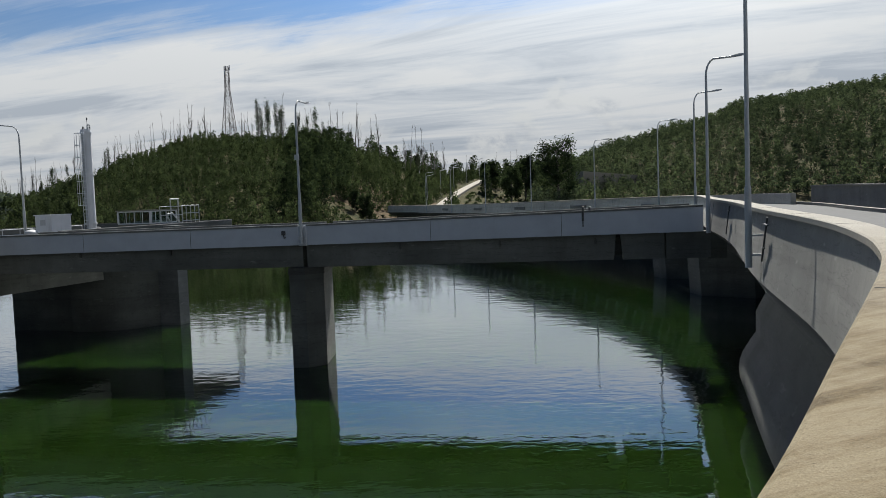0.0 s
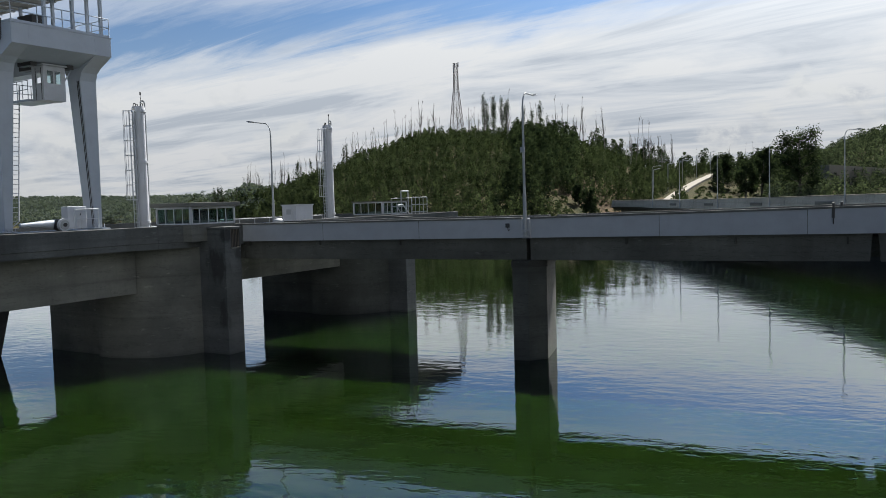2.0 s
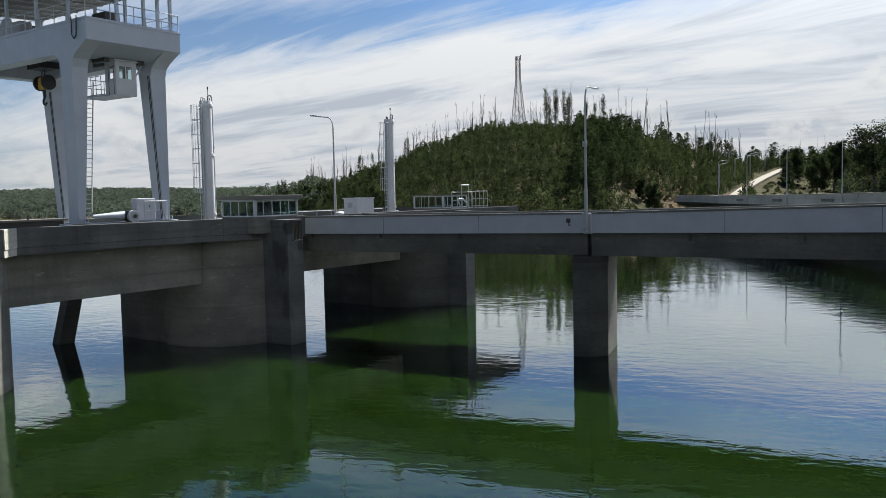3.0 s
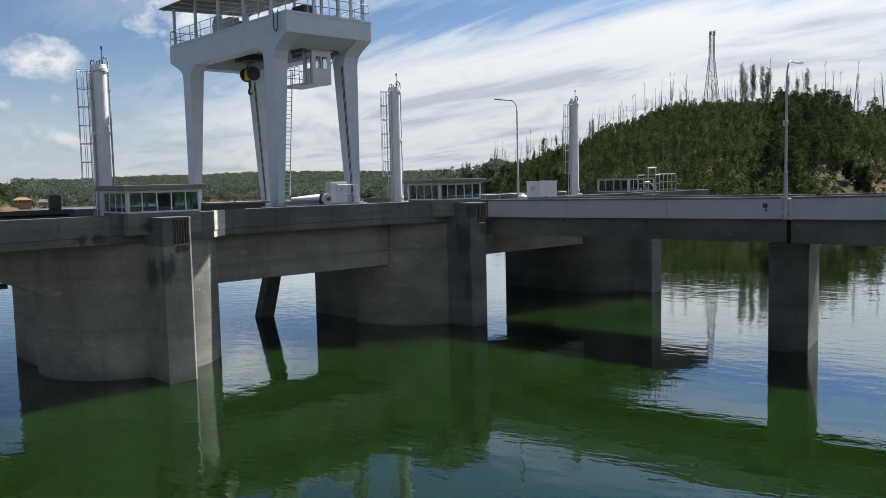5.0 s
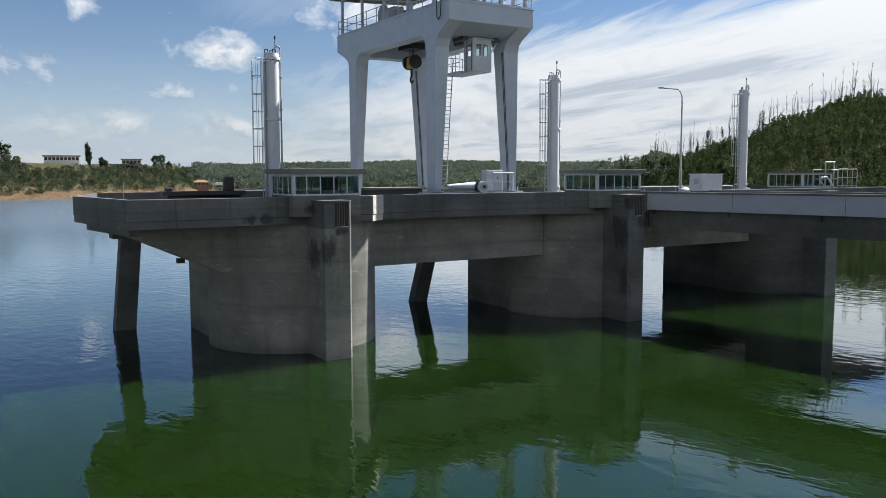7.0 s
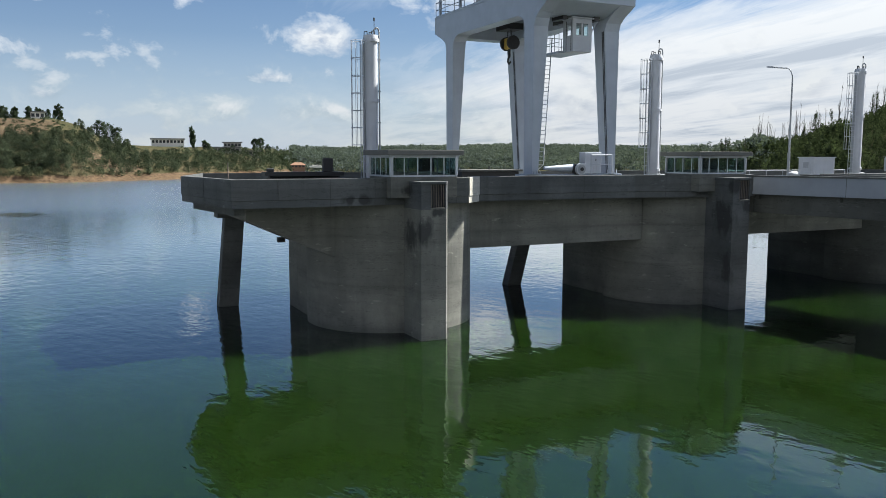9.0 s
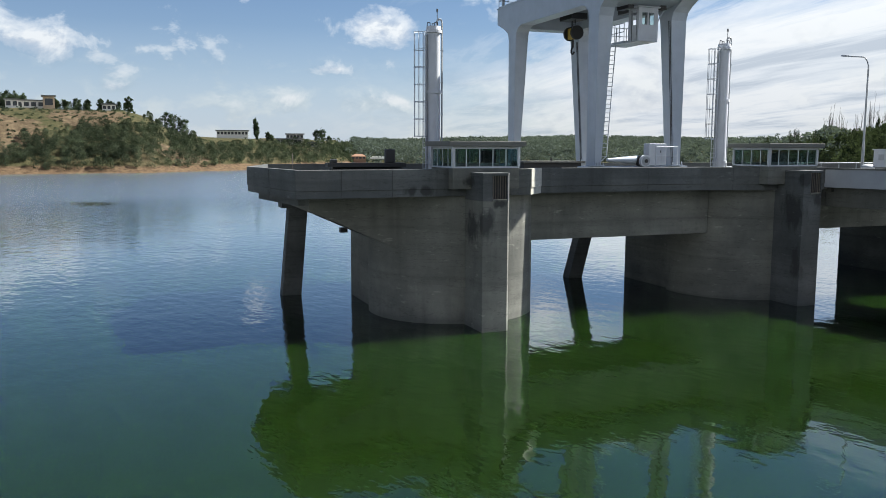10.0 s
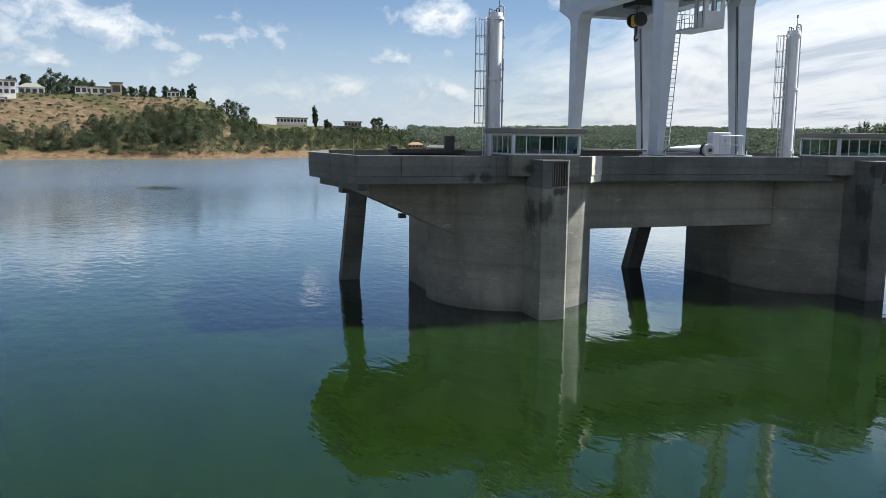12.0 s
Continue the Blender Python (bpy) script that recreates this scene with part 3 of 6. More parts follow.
# ---- intake row ----
DECK, SLAB, TOP = 7.15, 6.77, 8.15
FRONT = [(-11.4, 10.2), (-10.35, 1.75), (-2.6, 2.2), (2.2, 2.2), (3.5, 3.5), (14.3, 3.5), (PITCH - 2.4, 2.2), (PITCH + 2.0, 1.9)]
BACK = [(PITCH + 7.9, 1.6), (PITCH * 2 - 2.6, 1.15), (PITCH * 2 + 10, 1.6), (PITCH * 2 + 10, 17.5), (-9.2, 17.5), (-11.4, 10.2)]


def arc(cx, cy, r, a0, a1, n):
    return [(cx + r * math.cos(math.radians(a0 + (a1 - a0) * i / n)), cy + r * math.sin(math.radians(a0 + (a1 - a0) * i / n))) for i in range(n + 1)]


def intake_pier(k):
    t = thing("intake_pier", row(k * PITCH, 0), "rounded grey concrete intake pier standing in the lake", "pier", "intake piers")
    c = -0.75
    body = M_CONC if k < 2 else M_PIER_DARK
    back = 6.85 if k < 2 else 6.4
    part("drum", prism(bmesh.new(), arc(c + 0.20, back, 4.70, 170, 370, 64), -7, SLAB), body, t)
    part("tail_wall", B(c - 4.0, c + 4.0, back + 0.2, 13.2, -7, SLAB, bevel=0.04), body, t)
    cut = 0.14
    guide = part("gate_guide", prism(bmesh.new(), [(-1.5, 0), (-cut, 0), (0, cut), (0, 3.2), (-1.5, 3.2)], -7, 6.60), M_CONC if k == 0 else M_CONC_DARK, t, "square concrete gate guide with stains")
    part("jamb", B(-1.5, -0.98, 0, 3.2, 6.604, 7.856, bevel=0.02), M_CONC_DARK, guide)
    part("jamb", prism(bmesh.new(), [(-0.2, 0), (-cut, 0), (0, cut), (0, 3.2), (-0.2, 3.2)], 6.604, 7.856), M_CONC_DARK, guide)
    part("sill", B(-0.976, -0.204, -0.03, 0.30, 6.604, 6.70, bevel=0.01), M_CONC, guide, "pale ledge under the grille")
    part("recess_back", B(-0.976, -0.204, 0.40, 3.2, 6.704, 7.856), M_CONC_DARK, guide)
    part("lintel", prism(bmesh.new(), [(-1.53, -0.03), (-cut, -0.03), (0.02, cut), (0.02, 2.1), (-1.53, 2.1)], 7.86, 8.0, 0.012), M_CONC_DARK, guide)
    # added dark sheet that stands for the shade inside the recess
    part("recess_shade", B(-0.972, -0.208, 0.34, 0.396, 6.71, 7.85), M_DARKSTEEL, guide, "dark sheet for the shade in the recess behind a grille")
    for i in range(6):
        x = -0.92 + i * 0.133
        part("grille_bar", B(x - 0.018, x + 0.018, 0.05, 0.09, 6.71, 7.85), M_BAR, guide)
    return t


for k in range(3):
    intake_pier(k)


def inclined_strut(k):
    t = thing("raking_strut", row(k * 20.1, 0), "slanting square concrete strut under the platform", "strut", "struts under the platform")
    w, e = (-9.05, -7.75) if k == 0 else (-8.72, -7.55)
    lo = [(w, 15.5, -4), (e - 0.05, 15.5, -4), (e - 0.05, 16.4, -4), (w, 16.4, -4)]
    hi = [(w + 0.2, 11.3, SLAB), (e, 11.3, SLAB), (e, 12.1, SLAB), (w + 0.2, 12.1, SLAB)]
    part("shaft", hull(bmesh.new(), lo, hi), M_CONC_DARK, t)
    part("head", hull(bmesh.new(), [(-8.75, 10.6, 6.2), (-7.6, 10.6, 6.2), (-7.6, 12.4, 5.9), (-8.75, 12.4, 5.9)], [(-8.75, 10.2, SLAB - 0.004), (-7.6, 10.2, SLAB - 0.004), (-7.6, 12.8, SLAB - 0.004), (-8.75, 12.8, SLAB - 0.004)]), M_CONC_DARK, t, "widened concrete strut head")
    return t


for k in range(3):
    inclined_strut(k)

platform = thing("intake_platform", ROW, "long concrete deck with upstand edge over the intake piers", "platform")
outline = FRONT + BACK[:-1]
part("deck_slab", prism(bmesh.new(), [(a, b + 0.0) for a, b in outline], SLAB + 0.004, DECK), M_CONC, platform)
# the slanting bevel gets the lighter copy, so sunlight is painted on it
for line, mat in ((FRONT[:4], M_CONC_DARK), (FRONT[3:5], M_CONC_LIT), (FRONT[4:], M_CONC_DARK), (BACK, M_CONC_DARK)):
    part("edge_wall", sweep(bmesh.new(), [(a, b, 0) for a, b in line], [(0.06, SLAB), (0.06, 7.12), (0.10, 7.15), (0.10, TOP - 0.02), (0.08, TOP), (-0.24, TOP), (-0.24, SLAB)]), mat, platform, "weathered concrete upstand")
for k in range(2):
    part("girder", B(k * PITCH + 3.2, (k + 1) * PITCH - 4.7, 4.4, 11.2, 4.05, SLAB, bevel=0.03), M_CONC, platform, "deep concrete girder between piers")
part("bracket", hull(bmesh.new(), [(-9.2, 4.4, SLAB), (-9.2, 4.4, 6.0), (-4.4, 4.4, 3.85), (-4.4, 4.4, SLAB)], [(-9.2, 9.4, SLAB), (-9.2, 9.4, 6.0), (-4.4, 9.4, 3.85), (-4.4, 9.4, SLAB)]), M_CONC, platform, "tapering cantilever bracket")
part("cross_beam", B(-9.4, -4.5, 11.1, 12.4, 5.7, SLAB), M_CONC_DARK, platform)
part("end_beam", hull(bmesh.new(), [(-10.0, 3.2, 6.35), (-9.5, 3.2, 6.35), (-10.4, 13, 6.35), (-10.9, 10.0, 6.35)], [(-10.0, 3.2, SLAB), (-9.5, 3.2, SLAB), (-10.4, 13, SLAB), (-10.9, 10.0, SLAB)]), M_CONC_DARK, platform)

# ---- service bridge ----
BRIDGE = pose(-8.3, 46.1, 0, 0, 0, -8.45)
BW = 5.6
bridge = thing("service_bridge", BRIDGE, "straight concrete service bridge with painted parapets", "bridge")


def sloped(bm, s0, s1, w0, w1, zl0, zl1, zh0, zh1):
    return hull(bm, [(s0, w0, zl0), (s1, w0, zl1), (s1, w1, zl1), (s0, w1, zl0)], [(s0, w0, zh0), (s1, w0, zh1), (s1, w1, zh1), (s0, w1, zh0)])


def band_low(s):
    return 7.03 + 0.006 * s


def band_top(s):
    return 8.20 + (0.005 if s < 0 else 0.0168) * s


for s0, s1 in ((-20.3, -0.28), (0.24, 22.0)):
    for w0, w1 in ((0.0, 0.28), (BW - 0.28, BW)):
        p = part("parapet", sloped(bmesh.new(), s0, s1, w0, w1, band_low(s0), band_low(s1), band_top(s0) - 0.1, band_top(s1) - 0.1), M_BAND, bridge, "pale grey-blue painted parapet")
        part("coping", sloped(bmesh.new(), s0, s1, w0 - 0.05, w1 + 0.05, band_top(s0) - 0.1, band_top(s1) - 0.1, band_top(s0), band_top(s1)), M_CONC_DARK, p)
part("joint_post", B(-0.25, 0.21, -0.03, 0.3, 7.0, 8.12), M_BAND, bridge)
part("deck", sloped(bmesh.new(), -20.3, 22.0, 0.285, BW - 0.285, 6.95, 7.2, 7.1, 7.35), M_ROAD, bridge)
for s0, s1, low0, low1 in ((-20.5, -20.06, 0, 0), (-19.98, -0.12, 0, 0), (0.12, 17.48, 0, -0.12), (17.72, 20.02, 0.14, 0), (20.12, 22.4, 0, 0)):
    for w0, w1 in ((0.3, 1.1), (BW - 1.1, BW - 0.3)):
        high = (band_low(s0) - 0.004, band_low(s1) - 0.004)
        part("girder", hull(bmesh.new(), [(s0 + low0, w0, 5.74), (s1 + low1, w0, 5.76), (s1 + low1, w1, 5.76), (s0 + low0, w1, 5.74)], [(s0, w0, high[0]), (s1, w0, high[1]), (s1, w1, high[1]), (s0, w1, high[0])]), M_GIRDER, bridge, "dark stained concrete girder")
for s in (-19.5, -14.0, -8.2, 5.6, 11.2, 16.4):
    part("drip_nose", B(s - 0.05, s + 0.05, 0.18, 0.298, 6.62, 6.98, bevel=0.02), M_CONC_SHADE_STAIN, bridge, "dark drain spout under the parapet")
part("cable_bracket", B(-1.25, -1.0, -0.06, -0.002, 7.62, 7.86, bevel=0.02), M_DARKSTEEL, bridge, "small dark cable bracket on the parapet")
part("cable_bracket", pipe(bmesh.new(), [(-1.12, -0.05, 7.66), (-1.08, -0.06, 7.45), (-0.98, -0.05, 7.5)], 0.025), M_DARKSTEEL, bridge)
for s in (-13.6, -6.8, 7.4, 14.6):
    part("parapet_joint", B(s - 0.012, s + 0.012, -0.004, 0.02, band_low(s) + 0.01, band_top(s) - 0.11), M_GIRDER, bridge)
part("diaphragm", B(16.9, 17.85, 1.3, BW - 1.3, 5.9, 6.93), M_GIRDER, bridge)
column = thing("bridge_column", pose(0, 0, 0), "chamfered concrete column carrying the bridge", "column")
poly = [(-9.15, 46.0), (-8.25, 45.95), (-7.3, 46.75), (-7.3, 50.2), (-9.15, 50.2)]
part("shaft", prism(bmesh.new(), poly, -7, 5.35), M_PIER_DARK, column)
part("head", prism(bmesh.new(), [(-9.2, 45.95), (-8.22, 45.90), (-7.24, 46.73), (-7.24, 50.25), (-9.2, 50.25)], 5.35, 5.74), M_CONC_SHADE_STAIN, column, "dark stained column head")

# ---- dam ----
CREST = curve_through([(-8.5, -16, 8.5), (-4.2, -7, 8.5), (-2.2, -1.9, 8.5), (-1.35, -0.45, 8.5), (-0.75, 0.12, 8.5), (-0.1, 0.45, 8.5), (0.50, 0.87, 8.5), (1.16, 1.66, 8.5), (2.47, 3.9, 8.52), (3.5, 5.66, 8.55), (4.53, 7.46, 8.58),
                       (5.5, 9.36, 8.6), (6.7, 12.27, 8.62), (7.95, 16.58, 8.68), (10.1, 25.7, 8.72), (12.8, 36, 8.78), (15.4, 48, 8.85), (18.9, 62, 8.9), (20.8, 75, 8.85), (21.2, 88, 8.75),
                       (18.9, 105, 8.6), (12.6, 124, 8.4), (6.6, 146, 8.2), (0.5, 168, 8.05), (-5.5, 190, 7.9), (-9, 206, 7.9), (-17, 222, 7.9)], 6)
dam = thing("dam", pose(0, 0, 0), "curved concrete dam with a roadway along its crest", "dam")
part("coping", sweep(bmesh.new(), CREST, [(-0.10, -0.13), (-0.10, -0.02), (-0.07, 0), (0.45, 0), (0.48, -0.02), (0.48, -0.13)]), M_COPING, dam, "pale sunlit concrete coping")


def loft(line, section_at):
    """Sections of (out, z) points, which may change on the way, carried along a plan line."""
    g, rings = bmesh.new(), []
    for i, p in enumerate(line):
        d = (line[min(i + 1, len(line) - 1)] - line[max(i - 1, 0)]).to_2d().normalized()
        rings.append([g.verts.new((p.x + d.y * o, p.y - d.x * o, p.z + h)) for o, h in section_at(p.y)])
    k = len(rings[0])
    for r0, r1 in zip(rings, rings[1:]):
        for j in range(k):
            g.faces.new((r0[j], r0[(j + 1) % k], r1[(j + 1) % k], r1[j]))
    g.faces.new(rings[0][::-1]), g.faces.new(rings[-1])
    return g


def deeper(y):
    """How far the parapet's foot drops below its usual depth."""
    f = max(0.0, min(1.0, (42.0 - y) / 22.0))
    return 0.42 * f * f * (3 - 2 * f)


NOSE = next(i for i, p in enumerate(CREST) if p.y > 32.6)
# the far stretch takes the lighter copy; its sunlit paleness lies in the colour
for stretch, mat in ((CREST[:97], M_CONC_PALE), (CREST[96:], M_CONC_LIT)):
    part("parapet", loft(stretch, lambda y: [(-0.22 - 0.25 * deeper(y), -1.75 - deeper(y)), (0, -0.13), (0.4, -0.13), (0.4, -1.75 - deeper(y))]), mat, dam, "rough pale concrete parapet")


def nose_section(y):
    """The rounded flank of the dam's end block, set back under the parapet at its neck."""
    low = -1.754 - deeper(y)
    return [(-0.24, low), (0.98, -3.8), (0.58, -4.6), (0.58, -5.45), (0.22, -6.0), (0.04, -6.3), (-0.08, -6.65), (-0.12, -7.0), (-0.09, -7.4), (0.06, -7.85), (0.27, -8.25), (0.52, -8.6), (0.9, -9.0), (1.4, -9.5), (1.7, -10), (1.8, -18), (2.7, -18), (2.7, low)]


# flank, underside and water face carry their deep shade in the base colour
part("end_block", loft(CREST[:NOSE + 1], nose_section), M_CONC_SHADE_STAIN, dam, "dark rounded concrete flank under the parapet", smooth=True)
part("corbel", loft(CREST[NOSE:], lambda y: [(-0.215 - 0.25 * deeper(y), -1.754 - deeper(y)), (10.3, -1.754 - deeper(y)), (10.3, -4.5), (2.6, -4.5), (2.3, -4.3), (2.5, -2.75), (0.9, -2.6)]), M_CONC_SHADE_STAIN, dam, "underside of the crest deck, coloured dark for shade")
part("dam_wall", sweep(bmesh.new(), CREST[NOSE:], [(8.3, -4.5), (11, -4.5), (11, -18), (8.0, -18)]), M_CONC_SHADE_STAIN, dam, "water face, coloured dark for shade")


def crest_station(y):
    """A place on the crest line near that y, and its ways along and out."""
    i = min((i for i, p in enumerate(CREST[:-1]) if p.y > 2), key=lambda i: abs(CREST[i].y - y))
    d = (CREST[i + 1] - CREST[i]).to_2d().normalized()
    p = CREST[i] + (CREST[i + 1] - CREST[i]) * ((y - CREST[i].y) / (CREST[i + 1].y - CREST[i].y))
    return p, d, Vector((d.y, -d.x))


def crest_block(name, y, half_len, low, high, z0, z1, mat, label=""):
    """A block under the crest deck between two ranges out from the edge, low at z0 and high at z1."""
    p, d, out = crest_station(y)

    def corner(u, o, z):
        return (p.x + d.x * u + out.x * o, p.y + d.y * u + out.y * o, p.z + z)
    loops = [[corner(-half_len, r[0], z), corner(half_len, r[0], z), corner(half_len, r[1], z), corner(-half_len, r[1], z)] for r, z in ((low, z0), (high, z1))]
    part(name, hull(bmesh.new(), *loops), mat, dam, label)


for y in (72.8, 87.5):
    p, d, out = crest_station(y)
    plan = [(-3.4, 5.2), (-1.0, 1.2), (1.6, 0.7), (1.6, 8.2), (-3.4, 8.2)]
    loops = [[(p.x + d.x * u + out.x * (o + push), p.y + d.y * u + out.y * (o + push), p.z + z) for u, o in plan] for push, z in ((0.7, -16), (0.0, -4.49))]
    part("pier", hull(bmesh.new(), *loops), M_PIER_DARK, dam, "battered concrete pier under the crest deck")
for n in range(38):
    crest_block("corbel_bracket", 60 + n * 3.1, 0.32, (0.45, 1.8), (-0.15, 1.8), -4.6, -2.4, M_GIRDER)
part("roadway", sweep(bmesh.new(), CREST[66:], [(0.41, -1.75), (0.41, -1.0), (10.1, -1.0), (10.1, -1.75)]), M_ROAD, dam, "grey asphalt roadway")


def beside(i, out):
    """A plan point beside the crest line."""
    d = (CREST[i + 1] - CREST[i - 1]).to_2d().normalized()
    return (CREST[i].x + d.y * out, CREST[i].y - d.x * out)


# the wide apron where the crest road leaves the dam
apron = [beside(i, 0.41) for i in range(1, 67)] + [beside(66, 10.1), (15.2, 0.0), (13.3, -9.0), (9.0, -17.5)]
part("apron", prism(bmesh.new(), apron, 6.0, 7.62), M_ROAD, dam, "grey asphalt apron")
part("apron_parapet", sweep(bmesh.new(), curve_through([(*beside(66, 9.9), 0), (15.2, 0.0, 0), (13.3, -9.0, 0), (9.1, -17.6, 0)], 4), [(-0.2, 7.63), (-0.2, 8.5), (0.2, 8.5), (0.2, 5.5), (-0.2, 5.5)]), M_CONC_PALE, dam)
# same lighter copy, sunlit tone included
part("outer_parapet", sweep(bmesh.new(), CREST[104:], [(7.6, -0.996), (7.6, -0.08), (8.0, -0.08), (8.0, -0.996)]), M_CONC_LIT, dam)
part("outer_wall", sweep(bmesh.new(), CREST[66:106], [(9.7, -0.996), (9.7, 0.36), (10.1, 0.36), (10.1, -0.996)]), M_CONC_PALE, dam, "taller concrete wall along the outer edge")
part("wall_coping", sweep(bmesh.new(), CREST[66:106], [(9.62, 0.364), (9.62, 0.48), (10.18, 0.48), (10.18, 0.364)]), M_CONC_PALE, dam)

def street_lamp(m, mast=7.6, arm=2.0, rise=0.75, thick=1.0, label="tall grey steel street lamp with a curved arm", foot=True):
    """A pole with a bend into an arm along +y of its own axes."""
    t = thing("street_lamp", m, label, "street lamp", "street lamps")
    p = bmesh.new()
    rod(p, (0, 0, 0), (0, 0, 2.4), 0.105 * thick, 0.10 * thick, 14)
    rod(p, (0, 0, 2.4), (0, 0, 2.5), 0.10 * thick, 0.075 * thick, 14)
    rod(p, (0, 0, 2.5), (0, 0, mast - 0.5), 0.075 * thick, 0.055 * thick, 14)
    if foot:
        rod(p, (0, 0, 0), (0, 0, 0.05), 0.2 * thick, 0.2 * thick, 14)
    part("pole", p, M_GALV, t)
    a = bmesh.new()
    pts = [(0, 0, mast - 0.5)] + [(0, arm * 0.36 * (1 - math.cos(q)), mast - 0.5 + 0.85 * math.sin(q)) for q in [i * math.pi / 12 for i in range(1, 6)]] + [(0, arm, mast - 0.25 + rise)]
    pipe(a, pts, 0.045 * thick)
    part("arm", a, M_GALV, t)
    h = bmesh.new()
    e = Vector((0, arm, mast - 0.25 + rise))
    hull(h, [e + Vector(v) for v in ((-0.06, -0.1, -0.04), (0.06, -0.1, -0.04), (0.13, 0.35, 0.0), (0.05, 0.62, 0.07), (-0.05, 0.62, 0.07), (-0.13, 0.35, 0.0))],
         [e + Vector(v) for v in ((-0.05, -0.1, 0.05), (0.05, -0.1, 0.05), (0.09, 0.3, 0.12), (0.03, 0.6, 0.12), (-0.03, 0.6, 0.12), (-0.09, 0.3, 0.12))])
    part("lamp_head", h, M_GALV, t, "flat grey lamp head")
    return t


lamp_a = street_lamp(pose(-8.35, 45.96, 7.1, 0, 0, -8), 7.8, 2.0, 0.6, label="tall grey street lamp bolted to the bridge parapet")
part("junction_box", B(-0.13, 0.13, -0.2, -0.08, 4.75, 5.05, bevel=0.02), M_GALV, lamp_a, "small grey box on the pole")
part("clamp", B(-0.16, 0.16, -0.15, 0.2, 0.25, 0.4), M_GALV, lamp_a)
street_lamp(row(30.0, 6.05, DECK), 8.1, 1.8, 0.75, label="tall grey street lamp standing on the intake deck")


def crest_frame(y, out):
    """The pose at the crest's water edge near that y, +y of it pointing over the road, moved out by that much."""
    i = min((i for i, p in enumerate(CREST) if p.y > 2), key=lambda i: abs(CREST[i].y - y))
    d = (CREST[i + 1] - CREST[i - 1]).to_2d().normalized()
    side_v = Vector((d.y, -d.x))
    p = CREST[i] + (CREST[i + 1] - CREST[i]) * ((y - CREST[i].y) / (CREST[i + 1].y - CREST[i].y))
    return pose(p.x + side_v.x * out, p.y + side_v.y * out, p.z, 0, 0, math.degrees(math.atan2(-side_v.x, side_v.y)))


for y, thick in ((24.3, 1.0), (60, 1), (82, 1), (105, 1), (124, 1), (146, 1), (168, 1), (189, 1)):
    m = crest_frame(y, -0.56 if y < 30 else -0.33) @ pose(0, 0, -1.75)
    lamp = street_lamp(m, 8.9, 1.35, 0.62, thick, "tall grey street lamp fixed outside the dam parapet", False)
    for z in (0.35, 0.95):
        part("wall_bracket", B(-0.05, 0.05, 0.05, 0.42, z, z + 0.06), M_GALV, lamp)

street_lamp(pose(13.55, 42.3, 7.1, 0, 0, -105), 8.6, 1.35, 0.62, 1.1, "tall grey street lamp at the end of the bridge", False)

# ---- dam details ----
for y in (7.0, 10.9, 16.2, 21.0, 26.5, 32.0, 38.0, 45, 53, 62, 71, 80, 90, 100, 110, 120, 130, 140, 150, 160, 170):
    part("joint", hull(bmesh.new(), [(-0.014, -0.228, -1.74), (0.014, -0.228, -1.74), (0.014, 0.05, -1.74), (-0.014, 0.05, -1.74)], [(-0.014, -0.006, -0.14), (0.014, -0.006, -0.14), (0.014, 0.05, -0.14), (-0.014, 0.05, -0.14)]), M_CONC_DARK, dam, m=crest_frame(y, 0))
for y in (6.0, 10.2, 14.8, 20, 26, 33, 41):
    part("coping_joint", B(-0.006, 0.006, -0.072, 0.44, -0.12, 0.003), M_CONC_DARK, dam, m=crest_frame(y, 0))
for y in (84, 107, 126, 148, 170):
    part("ledge", B(-2.2, 2.2, -0.3, 0.05, -1.2, -0.75, bevel=0.04), M_CONC_PALE, dam, m=crest_frame(y + 3.2, 0))
# steel pipe stubs with a thin conduit on the outer face
for y in (23.2, 37.0):
    conduit = thing("conduit_frame", crest_frame(y, -0.03), "thin rusty conduit frame on the dam parapet", "conduit", "conduit frames")
    part("riser", pipe(bmesh.new(), [(-0.35, -0.26, -1.5), (-0.1, -0.12, -0.2)], 0.028), M_DARKSTEEL, conduit)
    part("crossbar", pipe(bmesh.new(), [(-0.5, -0.15, -0.42), (0.15, -0.15, -0.42)], 0.03), M_DARKSTEEL, conduit)
    part("crossbar", pipe(bmesh.new(), [(-0.55, -0.22, -1.1), (-0.05, -0.22, -1.1)], 0.025), M_DARKSTEEL, conduit)


def edge_joint(p, q, f):
    """A vertical groove strip on the platform's edge between two outline corners."""
    d = (Vector(q) - Vector(p)).normalized()
    m = pose(p[0] + (q[0] - p[0]) * f, p[1] + (q[1] - p[1]) * f, 0, 0, 0, math.degrees(math.atan2(d.y, d.x)))
    part("edge_joint", B(-0.008, 0.008, -0.064, 0.02, SLAB + 0.004, 7.12), M_DARKSTEEL, platform, m=m)
    part("edge_joint", B(-0.008, 0.008, -0.104, 0.02, 7.16, TOP - 0.03), M_DARKSTEEL, platform, m=m)


for p, q, cuts in zip(FRONT, FRONT[1:], ((0.5,), (0.28, 0.62, 0.93), (0.85,), (), (0.3, 0.65), (0.5,), ())):
    for f in cuts:
        edge_joint(p, q, f)
drain = part("drain_spout", B(-6.4, -6.0, 9.1, 9.5, 4.35, 4.62), M_DARKSTEEL, platform, "dark drain spout")
# kerb and second carriageway edge on the crest road
part("kerb", sweep(bmesh.new(), CREST[67:], [(8.1, -0.998), (8.1, -0.80), (8.45, -0.80), (8.45, -0.998)]), M_CONC_PALE, dam)

# ---- gantry crane ----


